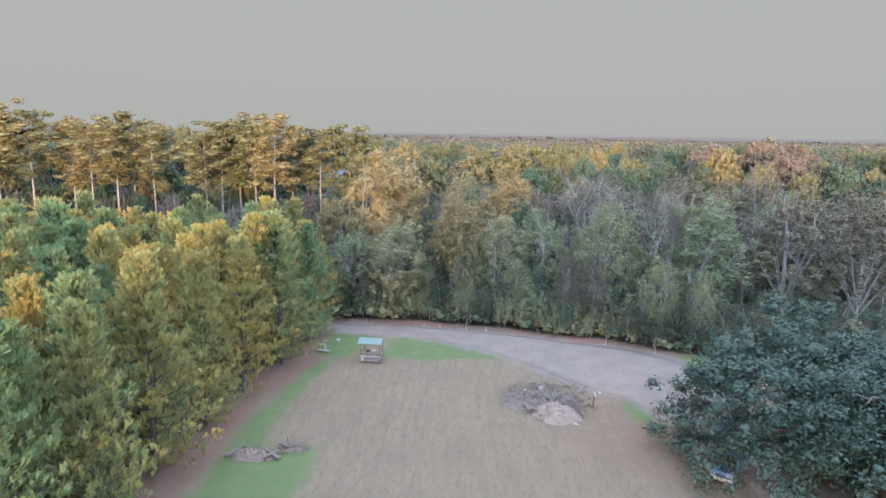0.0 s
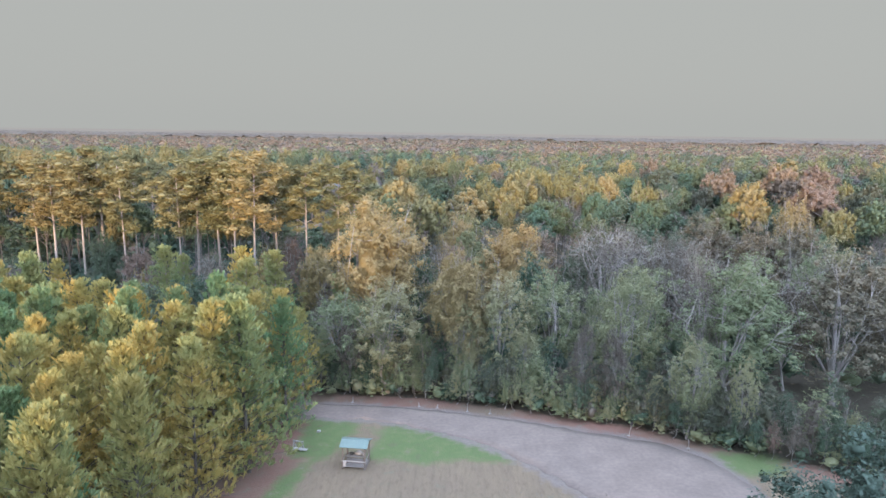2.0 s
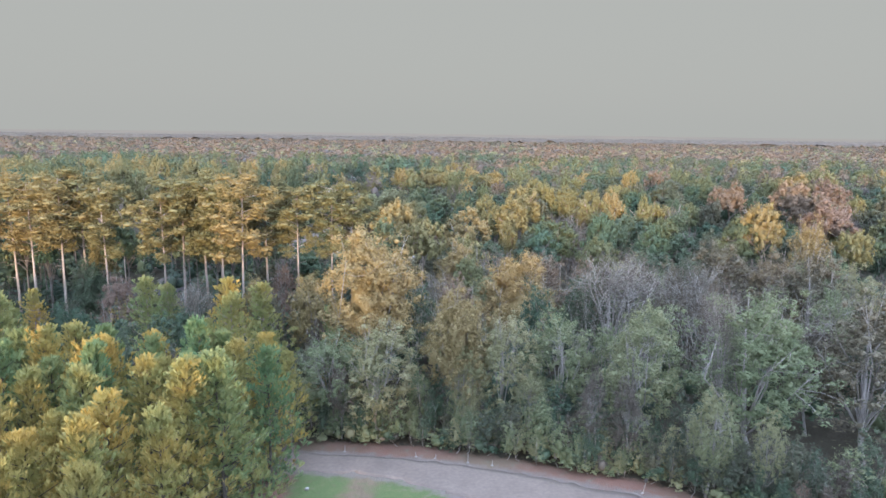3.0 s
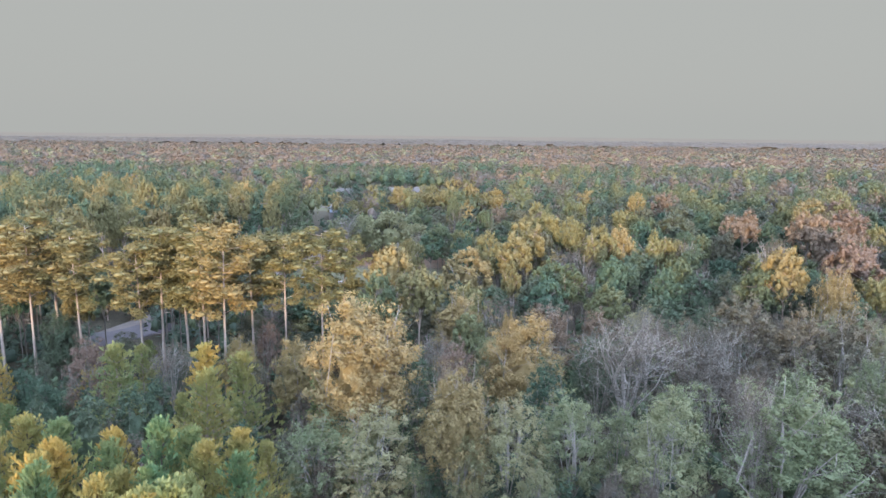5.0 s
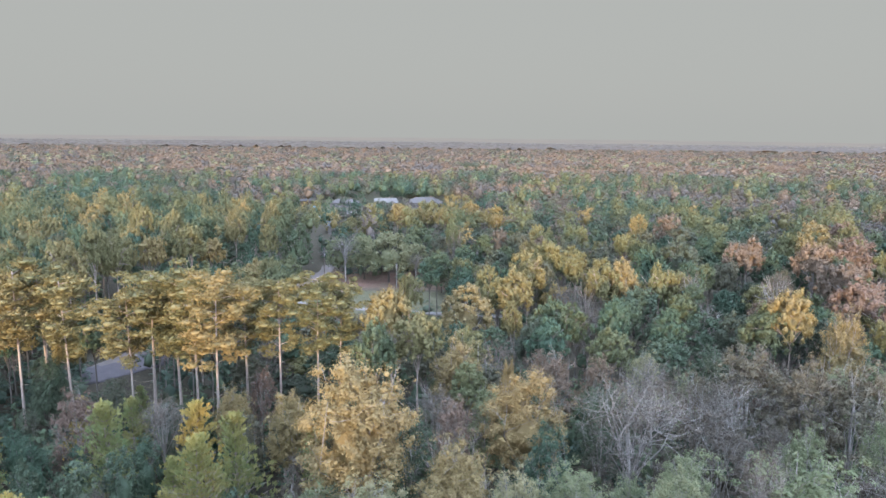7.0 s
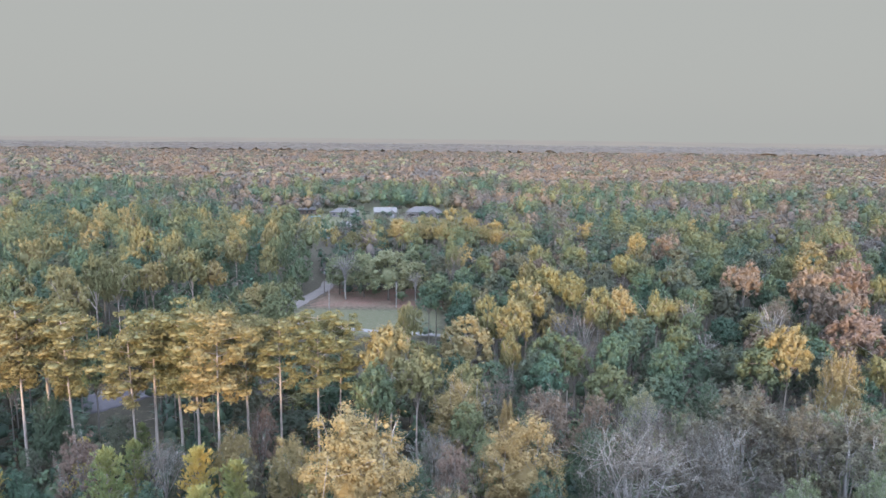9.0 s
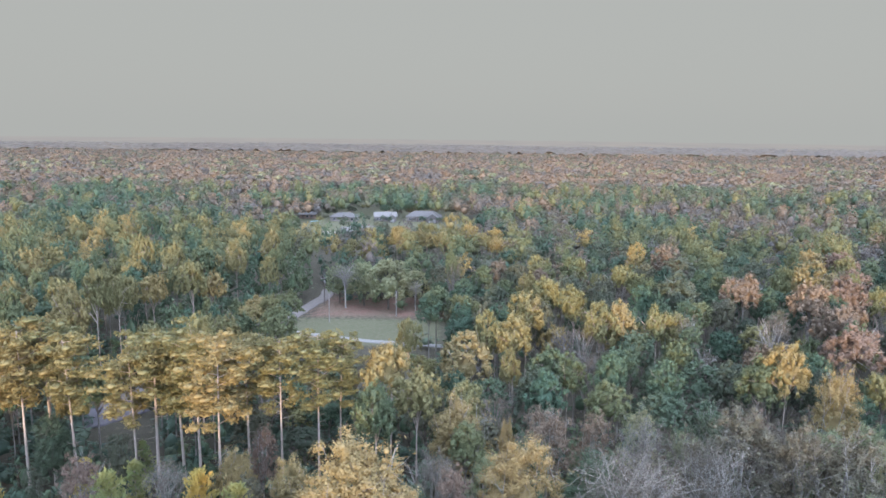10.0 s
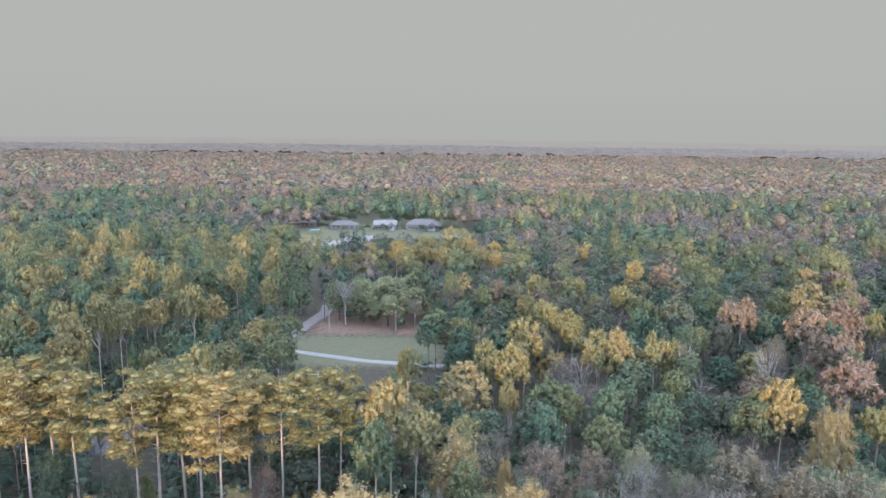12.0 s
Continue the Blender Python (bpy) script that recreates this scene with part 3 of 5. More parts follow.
    return tagged(new("ground", me), "flat tan mown field with green strips and wooded floor", "ground", kind="structure")


def ribbon(name, left, right, z, mat, rng, ragged=0.25, parts=60):
    """A strip of paving between two edge lines, with an uneven rim and a thin side."""
    def along(line):
        p = np.array(line, float)
        s = np.r_[0, np.cumsum(np.hypot(*np.diff(p, axis=0).T))]
        u = np.linspace(0, s[-1], parts)
        q = np.stack([np.interp(u, s, p[:, 0]), np.interp(u, s, p[:, 1])], 1)
        for _ in range(3):
            q[1:-1] = (q[:-2] + 2 * q[1:-1] + q[2:]) / 4
        return q
    a, b = along(left), along(right)
    a += rng.normal(size=a.shape) * ragged * 0.5
    b += rng.normal(size=b.shape) * ragged * 0.5
    cross = 8
    v = [np.c_[a, np.full(parts, z - 0.25)]]
    for k in range(cross + 1):
        u = k / cross
        v.append(np.c_[a * (1 - u) + b * u, np.full(parts, z + 0.05 * math.sin(math.pi * u))])
    v.append(np.c_[b, np.full(parts, z - 0.25)])
    n = len(v)
    v = np.concatenate(v)
    f = []
    for k in range(n - 1):
        for i in range(parts - 1):
            q = k * parts + i
            f += [(q, q + 1, q + parts + 1), (q, q + parts + 1, q + parts)]
    me = tri_mesh(name, v, np.array(f)[:, ::-1])
    me.materials.append(mat)
    return new(name, me)


def offset(line, d):
    p = np.array(line, float)
    t = unit(np.gradient(p, axis=0))
    return p + np.stack([-t[:, 1], t[:, 0]], 1) * d


GROUND = ground_material()
M["gravel"] = solid("pale_gravel", (0.158, 0.126, 0.104), (0.116, 0.093, 0.077), 0.35, 0.95, bump=0.03, detail=8)
M["asphalt"] = solid("worn_asphalt", (0.092, 0.082, 0.088), (0.066, 0.06, 0.066), 0.4, 0.9, bump=0.02, detail=8)
M["lane"] = solid("dusty_lane", (0.15, 0.128, 0.115), (0.115, 0.098, 0.086), 0.4, 0.95, bump=0.02, detail=8)
M["concrete"] = solid("pale_concrete", (0.20, 0.192, 0.178), (0.16, 0.153, 0.142), 0.8, 0.85, bump=0.01)
build_ground()
RNG = np.random.default_rng(11)
tagged(ribbon("gravel_road", ROAD_FAR, ROAD_NEAR, -0.005, M["gravel"], RNG, 0.3, 110), "pale grey gravel road widening into a turnaround", "road", kind="structure")
tagged(ribbon("lane_road", offset(LANE, 2.2), offset(LANE, -2.2), 0.10, M["lane"], RNG), "dusty straight lane between the woods", "road", kind="structure")
tagged(ribbon("lane_junction", ((-76, 158), (-70, 164), (-63, 172)), ((-70, 150), (-63, 157), (-55, 168)), 0.13, M["asphalt"], RNG, 0.4, 30), "worn asphalt patch beside the lane", "road", kind="structure")
tagged(ribbon("driveway", offset(DRIVE, 1.2), offset(DRIVE, -1.2), 0.12, M["concrete"], RNG, 0.1), "narrow pale concrete driveway along a lawn", "road", kind="structure")


# ---- trees ----
def prototypes(name, maker, count, **how):
    """A few shapes of one kind; the trees of that kind share their meshes."""
    out = []
    for i in range(count):
        w, lv = maker(np.random.default_rng(100 + i * 7 + len(name)), **how)
        out.append((tri_mesh(name + "_trunk", *w), tri_mesh(name + "_crown", *lv)))
    return out


def tree(name, shapes, i, x, y, scale, turn, leaf, bark, label, group, wide=1.0):
    ob = new(name)
    ob.empty_display_size = 0.3
    t = part("trunk", shapes[i][0], M[bark], ob)
    c = part("crown", shapes[i][1], M[leaf], ob)
    on_object(t, M[bark])
    on_object(c, M[leaf])
    ob.matrix_basis = Matrix.LocRotScale((x, y, -0.05), Euler((0, 0, turn)), (scale * wide, scale * wide, scale))
    return tagged(ob, label, "tree", group)


placed = []


def free(x, y, gap):
    return all((x - a) ** 2 + (y - b) ** 2 > (gap * 0.5 + g * 0.5) ** 2 for a, b, g in placed)


R = random.Random(5)
YOUNG = prototypes("young_pine", young_pine, 6, r=3.7, whorls=18, along=9, blades=8, length=0.5)
FINE = prototypes("young_pine", young_pine, 5, r=3.6, whorls=22, per=7, along=13, blades=8, length=0.44)
TALL = prototypes("tall_pine", tall_pine, 6, per=40)
FULL = prototypes("full_hardwood", broadleaf, 4, base=0.2, leaves=30000, size=0.085, limbs=10, subs=4, bumps=0.36, billow=0.42, waves=4.6, core=0.46, deep=0.74, per=80, clump=0.07)
AIRY = prototypes("airy_hardwood", broadleaf, 6, base=0.1, leaves=13000, size=0.1, twigs=1, limbs=13, subs=5, core=0.2, trunk=0.27, deep=0.62, per=50, clump=0.065, bumps=0.34, billow=0.36)
BARE = prototypes("bare_hardwood", broadleaf, 4, base=0.22, leaves=9500, size=0.072, core=0.0, twigs=5, limbs=12, subs=7, trunk=0.3, deep=0.55, loose=1.5, per=14)
SMALL = prototypes("small_hardwood", broadleaf, 6, h=10.0, w=5.2, base=0.04, limbs=6, subs=2, leaves=3800, size=0.1, trunk=0.08, bumps=0.36, per=20, clump=0.07)
SPRIG = prototypes("thin_sapling", broadleaf, 6, h=8.0, w=3.4, base=0.0, limbs=7, subs=3, leaves=1700, size=0.085, trunk=0.05, tips_per=8, core=0.3, bumps=0.45, deep=0.5, per=14, clump=0.09)


def unit_shapes(name, crown, count, low, limbs):
    return [(tri_mesh(name + "_trunk", *limbed_stem(np.random.default_rng(300 + i), low, limbs)), tri_mesh(name + "_crown", *crown(np.random.default_rng(i), i))) for i in range(count)]


UNIT_R = unit_shapes("round_tree", lambda g, i: dome_crown(g, 5000, 0.02, 0.4 + 0.05 * (i % 4)), 9, 0.3, 6)
UNIT_B = unit_shapes("bare_tree", lambda g, i: dome_crown(g, 1700, 0.014, 0.36, core=0.0, deep=0.5, loose=1.5, per=9, clump=0.06), 6, 0.3, 16)
UNIT_P = unit_shapes("pine_tree", lambda g, i: dome_crown(g, 4400, 0.02, 0.54 + 0.04 * (i % 4), bumps=0.42, billow=0.5, waves=3.0, deep=0.66, core=0.42, per=28, clump=0.07), 8, 0.55, 8)
UNIT_L = unit_shapes("low_tree", lambda g, i: dome_crown(g, 5000, 0.022, 0.06, zr=0.8), 4, 0.1, 8)
UNIT_C = unit_shapes("conifer_tree", lambda g, i: dome_crown(g, 4400, 0.021, 0.04, point=0.45, bumps=0.3), 4, 0.1, 8)

# tall pines that stand over the rest: x, y, height
ROW = ((-61.9, 127, 27), (-60.3, 131, 27.1), (-55.2, 128, 25.4), (-42.4, 127, 26.6), (-39.1, 128.4, 25.8), (-35.7, 126, 26.7), (-31.1, 121, 27.3), (-30, 131, 24.7),
       (-24.2, 128, 25.6), (-19.1, 130, 25.9), (-16.5, 134, 24), (-44.1, 124, 24.7), (-66, 126, 26), (-72, 131, 26.5), (-77, 126, 28), (-82, 124, 28.5), (-87, 130, 28))
# pines of the dense wood: x, y, height, width
GOLD_PINES = ((12.8, 159, 22, 8.5), (7.3, 160, 22, 6), (16.6, 172.5, 23, 9), (11.3, 149.5, 18, 4.6), (-8.5, 134, 23, 9), (-4.1, 128.5, 21, 8), (-7.4, 159, 21, 5.5), (28.3, 182.5, 22.5, 8),
              (30.4, 165.5, 22.8, 8), (57.3, 241.5, 23, 7), (54.4, 137.5, 23, 8), (-71, 205, 27, 7), (-60.5, 190.5, 25.5, 8.5), (-58.4, 198, 21, 7), (-68.6, 187, 23, 7.5), (-73.8, 172, 26.5, 6.5),
              (-72.8, 160.2, 26, 8.5), (-71.9, 177.3, 26, 6.5), (-86, 221.5, 27, 7), (-60, 222, 25.5, 7.5), (-56.6, 245, 25, 7.5))
GREEN_PINES = ((17.7, 148, 19, 7.5), (20.9, 146, 18.5, 7.5), (-9.5, 122.5, 21.5, 7), (50.8, 139, 20.5, 9), (-45.2, 153.3, 22.5, 8), (-36, 173, 19, 8), (43, 169.5, 22.5, 7.5))
for x, y, h in ROW:
    tree("tall_pine", TALL, R.randrange(6), x, y, h / 25.0, R.uniform(0, 6.28), "tallpine", "bark_pine", "tall pine with a bare straight trunk and golden-green crown",
         "tall pines above the woods", R.uniform(0.95, 1.25))
    placed.append((x, y, 5.0))
for rows, leaf, label in ((GOLD_PINES, "tallpine", "tall pine with a golden-green crown in tiers"), (GREEN_PINES, "midpine", "tall pine with an olive-green crown in tiers")):
    for x, y, h, w in rows:
        tree("tall_pine", UNIT_P, R.randrange(8), x, y, h, R.uniform(0, 6.28), leaf, "bark_pine", label, "pines of the dense wood", w / h)
        placed.append((x, y, w * 0.75))

# single hardwoods: x, y, height, width
GOLD = ((-8.8, 101.2, 25.2, 14), (9.2, 111.3, 19, 10.5), (1.3, 93.6, 20, 8.6), (3.4, 151.5, 20.5, 11), (1.7, 127.5, 19.5, 10), (8.9, 125.5, 17, 3.2), (35.3, 166.5, 22.5, 8),
        (90.3, 200.5, 25.5, 12), (110.6, 240.9, 22, 11), (-19.4, 113, 16, 7), (-28.5, 119.5, 14.5, 6.5), (59.6, 132.5, 23.5, 7.5))
RUST = ((92.8, 188, 24, 10), (72.8, 151.5, 24, 11), (105.2, 209.6, 22, 9), (115.3, 233.6, 22, 10), (-46.5, 114, 15.5, 7), (-26.2, 124.6, 15, 5))
PINK = ((78.4, 178, 24, 9), (76.5, 165.5, 23, 9.5), (83, 170.5, 21.5, 7.5), (15, 128, 17.5, 9.5), (22.3, 129.5, 15, 6.5), (71, 194, 24.5, 11), (64, 231.5, 24, 10))
PALE = ((22.2, 105.6, 20.3, 14), (34.1, 115, 17.5, 9.5), (11.2, 146, 14, 7.5), (27.4, 165, 20, 8.5), (48.4, 167, 21.5, 6.5), (63.8, 163.5, 22.5, 8), (-0.5, 242, 12, 13), (29, 122.5, 17.5, 8.5),
        (-33, 246.7, 16, 12), (-10.4, 243, 11, 6), (50, 161.5, 17, 9), (28.4, 88.6, 20, 5.5), (-36, 115, 13.5, 6.5), (-1.3, 116.2, 16, 7.5))
OLIVE = ((41, 121, 19.5, 12), (47.3, 117, 20, 9), (51.3, 113.5, 21, 11), (33, 88.4, 20, 14), (20.6, 89.8, 17.2, 9), (-7, 93.2, 15, 10), (6.6, 93.6, 16, 8), (13.2, 95.5, 15.5, 9), (-13, 94.5, 13, 8), (24.5, 98, 16.5, 9),
         (66, 225.9, 22, 14), (6.7, 248.5, 18, 11), (-2.2, 235.6, 17, 9), (54.9, 194.5, 25, 12), (38.7, 204, 20, 8.5), (33.3, 119, 18, 5.5))
GREEN = ((-19.2, 246, 17, 15), (-27.5, 250, 15, 11), (-36, 253, 13, 10), (-11, 252, 12, 10), (-23, 259, 13, 11), (-5, 257, 13, 10), (-31, 262, 13, 9), (-14, 264, 14, 11), (2, 252, 12, 10), (-2.2, 232.5, 13, 9), (3.5, 239, 14, 10), (9, 231, 14, 10),
         (35.8, 160, 18.5, 9), (47.8, 164, 19, 6.5), (44.8, 148.5, 16, 8.5), (34.2, 136.5, 16.5, 10), (-58, 127.3, 14, 7))
BROWN = ((44.5, 88, 20.5, 13), (52, 86, 19.8, 12), (58, 98, 19, 13))
for rows, leaf, bark, shapes, label, grp in (
        (GOLD, "gold", "bark_grey", FULL, "broad hardwood in golden autumn leaf", "golden hardwoods"),
        (RUST, "rust", "bark_grey", AIRY, "hardwood in rusty orange autumn leaf", "rusty hardwoods"),
        (PINK, "tan", "bark_grey", AIRY, "half-bare hardwood with pinkish tan leaf", "pinkish hardwoods"),
        (PALE, "pale", "bark_grey", BARE, "half-bare hardwood with pale grey limbs", "half-bare hardwoods"),
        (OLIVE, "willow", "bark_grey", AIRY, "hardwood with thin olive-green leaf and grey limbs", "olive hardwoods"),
        (GREEN, "green", "bark_dark", FULL, "broad green hardwood with a dense rounded crown", "green hardwoods"),
        (BROWN, "brown", "bark_grey", AIRY, "large hardwood with drying olive-brown leaf", "brown hardwoods")):
    for x, y, h, w in rows:
        use, unit_h = (shapes, 17.0) if y < 135 else (UNIT_B if rows is PALE else UNIT_L if rows is GREEN and y > 225 else UNIT_P if rows is PINK or rows is RUST else UNIT_R, 1.0)
        wide = (w / 9.0) / (h / 17.0) if y < 135 else w / h
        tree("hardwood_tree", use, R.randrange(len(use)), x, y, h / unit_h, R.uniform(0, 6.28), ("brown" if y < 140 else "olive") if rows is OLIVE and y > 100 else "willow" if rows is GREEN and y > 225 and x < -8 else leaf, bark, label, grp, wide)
        placed.append((x, y, w * 0.6))

# golden pines behind the lawn
for i in range(20):
    x, y = -38 + (i % 10) * 6.0 + R.uniform(-2, 2), 288 + (i // 10) * 14 + R.uniform(-5, 5)
    if line_distance(np.array(x), np.array(y), LANE) < 6:
        continue
    tree("tall_pine", UNIT_P, R.randrange(8), x, y, R.uniform(17, 20.5) if x > -24 else R.uniform(13, 15.5), R.uniform(0, 6.28), "tallpine", "bark_pine", "golden-green pine in a row behind the lawn", "pines behind the lawn", R.uniform(0.38, 0.48))
    placed.append((x, y, 5.5))
# the young pine stand
n_young = 0
for iy in range(15):
    for ix in range(14):
        y = 31 + iy * 4.3 + R.uniform(-1.3, 1.3)
        x = float(pine_edge(y)) - 1.0 - ix * 4.2 + R.uniform(-1.2, 1.2) - (2.1 if iy % 2 else 0)
        if x < -0.66 * y - 10 or (y > 86 and line_distance(np.array(x), np.array(y), ROAD_FAR) < 3):
            continue
        h = R.uniform(13.4, 16.8)
        tree("young_pine", FINE if y < 60 and ix < 3 else YOUNG, R.randrange(5), x, y, h / 14.5, R.uniform(0, 6.28), "pine", "bark_dark", "young bushy pine with upright shoots in a dense stand",
             "young pine stand", R.uniform(0.95, 1.2))
        placed.append((x, y, 3.2))
        n_young += 1

for x, y, h in ((-39.8, 108, 15), (-29.8, 109.3, 14.8), (-23.5, 105.5, 15), (-26, 99, 15)):
    tree("young_pine", YOUNG, R.randrange(6), x, y, h / 14.5, R.uniform(0, 6.28), "pine", "bark_pine", "bushy pine among small hardwoods", "mixed wood edge", 1.15)
    placed.append((x, y, 4.5))

# the mixed strip behind the pines and the belt along the gravel
for iy in range(12):
    for ix in range(34):
        y = 92.5 + iy * 3.4 + R.uniform(-1.2, 1.2)
        x = -86 + ix * 4.6 + R.uniform(-1.5, 1.5)
        if x < -0.66 * y - 8 or x > 0.62 * y + 6 or bool(open_ground(np.array(x), np.array(y))) or not free(x, y, 3.6 if x < -12 else 5.8):
            continue
        if x < -12:
            h = R.uniform(8.5, 13.5)
            leaf = R.choices(["green", "olive", "pale", "pine", "rust"], [6, 2, 1.4, 6, 0.6])[0]
        else:
            h = R.uniform(12.5, 15.5) if y < 100 else R.uniform(13.6, 17.5)
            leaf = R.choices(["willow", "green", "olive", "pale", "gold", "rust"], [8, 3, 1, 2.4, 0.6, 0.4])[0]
        if leaf == "pine":
            tree("young_pine", YOUNG, R.randrange(6), x, y, h / 14.5, R.uniform(0, 6.28), "pine", "bark_pine", "bushy pine among small hardwoods", "mixed wood edge", 1.1)
        else:
            big = x > -12
            shapes = AIRY if big else SMALL
            s = h / (17.0 if big else 10.0)
            tree("hardwood_tree", shapes, R.randrange(len(shapes)), x, y, s, R.uniform(0, 6.28), leaf, "bark_grey",
                 {"green": "green leafy hardwood at the wood's edge", "olive": "thin olive-leaved hardwood among others", "willow": "grey-green hardwood with pale limbs in the belt", "pale": "half-bare greyish hardwood among others",
                  "rust": "small rusty-leaved hardwood among others", "gold": "small golden hardwood in the belt"}[leaf], "mixed wood edge", R.uniform(0.68, 0.95))
        placed.append((x, y, 4.0 if x < -12 else 5.8))

# saplings and brush that close the foot of the belt
for row in range(3):
    for ix in range(44):
        x = -16 + ix * 1.75 + R.uniform(-0.7, 0.7)
        y = float(belt_front(x)) + 3.1 + row * 1.5 + R.uniform(-0.6, 0.6)
        h = R.uniform(3.2, 6.5) + row * 1.3
        # past x = 24 darker leaf stands in for shade under the trees
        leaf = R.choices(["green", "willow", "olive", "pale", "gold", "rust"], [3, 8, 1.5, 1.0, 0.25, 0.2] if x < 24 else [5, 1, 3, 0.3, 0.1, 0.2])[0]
        tree("sapling", SPRIG, R.randrange(6), x, y, h / 8.0, R.uniform(0, 6.28), leaf, "bark_grey", "leafy sapling with thin pale stem at the gravel's edge", "saplings along the gravel",
             R.uniform(0.8, 1.3))
for i in range(9):
    x = -12 + i * 5.2 + R.uniform(-1.6, 1.6)
    h = R.uniform(8, 12)
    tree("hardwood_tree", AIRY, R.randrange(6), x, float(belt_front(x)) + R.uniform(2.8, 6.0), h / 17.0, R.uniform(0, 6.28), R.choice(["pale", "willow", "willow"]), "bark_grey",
         "slender thin-leaved tree with pale limbs at the gravel's edge", "slender trees along the gravel", R.uniform(0.6, 0.85))


def live_oak():
    rng = np.random.default_rng(77)
    wood = []
    for i in range(11):
        a = i * 2.4
        e = 0.12 + 0.9 * (i % 4) / 4
        dr = np.array([math.cos(a) * math.cos(e), math.sin(a) * math.cos(e), math.sin(e)])
        end = np.array([0, 0, 4.0]) + dr * np.array([12.5, 12.5, 9.0]) * rng.uniform(0.8, 1.0)
        m = np.array([0, 0, 2.5]) + (end - [0, 0, 2.5]) * 0.5 + rng.normal(size=3) * 0.7 + [0, 0, 0.8]
        wood.append(tube([[0, 0, 2.2], m, end], [0.45, 0.28, 0.07], 6))
        for j in range(6):
            q = m + (end - m) * rng.uniform(0, 0.8)
            t2 = q + unit(unit(end) + rng.normal(size=3) * 0.8) * rng.uniform(1.5, 3.5)
            wood.append(tube([q, (q + t2) / 2 + rng.normal(size=3) * 0.2, t2], [0.13, 0.09, 0.03], 4))
    wood.append(tube([[0, 0, 0], [0, 0, 1.2], [0.1, 0, 2.6], [0.3, 0.1, 5]], [0.95, 0.72, 0.7, 0.3], 9))
    crown = dome_crown(rng, 90000, 0.0052, -0.3, 30.5, 13.0, 0.16, 0.5, 0.8, 0.42, 0.7, -0.5, 0.0, 0.76, 4.6, 2, 100, 0.036, 0.3)
    return joined(wood), crown


_w, _l = live_oak()
oak = new("live_oak")
part("trunk", tri_mesh("oak_trunk", *_w), M["bark_dark"], oak)
part("crown", tri_mesh("oak_crown", *_l), M["oak"], oak)
oak.location = (32.4, 49.2, -0.05)
tagged(oak, "broad dark green live oak spreading over the field's edge", "tree")


# ---- woods past the single trees ----
def scatter(x0, x1, y0, y1, gap, rng, cone=0.70, margin=14):
    gx, gy = np.meshgrid(np.arange(x0, x1, gap), np.arange(y0, y1, gap))
    x = gx.ravel() + rng.uniform(-0.42, 0.42, gx.size) * gap
    y = gy.ravel() + rng.uniform(-0.42, 0.42, gx.size) * gap
    keep = (np.abs(x) < cone * y + margin) & ~open_ground(x, y)
    return x[keep], y[keep]


def hue(x, y, k):
    return np.array([noise.noise((a / k, b / k, 5.0)) for a, b in zip(x, y)])


def woods(name, x, y, hmin, hmax, wmin, wmax, kinds_round, kinds_pine, rng, weights, label, scramble=0.42):
    """Fills places with trees of mixed leaf; one object for each leaf colour."""
    names = list(weights)
    w = np.array([weights[k] for k in names], float)
    patch = hue(x, y, 60.0)
    order = np.argsort(np.argsort(patch + rng.normal(size=len(x)) * scramble)) / max(1, len(x))
    cls = np.searchsorted(np.cumsum(w / w.sum()), order).clip(0, len(names) - 1)
    for i, k in enumerate(names):
        m = cls == i
        if not m.any():
            continue
        n = int(m.sum())
        h, wd = rng.uniform(hmin, hmax, n), rng.uniform(wmin, wmax, n)
        piney = k in ("conifer", "tallpine", "midpine")
        if piney:
            h, wd = h * 1.12, wd * 0.92
        me = wood_mesh(name, *stamped(kinds_pine if piney else kinds_round, x[m], y[m], h, wd, rng), M[k])
        tagged(new(name, me), label, "trees", kind="stuff")


NP_R = np.random.default_rng(21)
LEFT_MIX = {"tallpine": 6.0, "midpine": 5.5, "conifer": 3.0, "green": 1.0, "olive": 0.8, "pale": 0.4}
RIGHT_MIX = {"midpine": 3.8, "conifer": 1.8, "pale": 1.3, "green": 3.4, "tallpine": 0.7, "olive": 4.4, "grey": 1.8, "tan": 0.25}
BACK_MIX = {"midpine": 4.0, "pale": 1.2, "green": 3.6, "tallpine": 1.2, "olive": 3.6, "grey": 1.2, "gold": 0.2, "tan": 0.8}
MID_LABEL = {"midpine": "olive-green pine in the dense wood", "tan": "half-bare pinkish tan hardwood in the dense wood", "tallpine": "pine with golden-green crown in the dense wood", "conifer": "dark green pine in the dense wood", "green": "green-leaved hardwood in the dense wood",
             "olive": "olive-leaved hardwood in the dense wood", "pale": "half-bare tan hardwood in the dense wood", "grey": "bare grey hardwood in the dense wood",
             "gold": "golden autumn hardwood in the dense wood", "rust": "rusty autumn hardwood in the dense wood"}


SINGLE_END = 226
for i in range(14):
    y = 186 + (i // 2) * 12.5 + R.uniform(-3, 3)
    x = float(np.interp(y, [p[1] for p in LANE], [p[0] for p in LANE])) - 6.5 - 5.5 * (i % 2) + R.uniform(-1, 1)
    tree("pine_tree", UNIT_C, R.randrange(4), x, y, R.uniform(15, 18.5), R.uniform(0, 6.28), "conifer", "bark_pine", "dark green pine beside the dusty lane", "pines along the lane", R.uniform(0.4, 0.5))
    placed.append((x, y, 5.0))

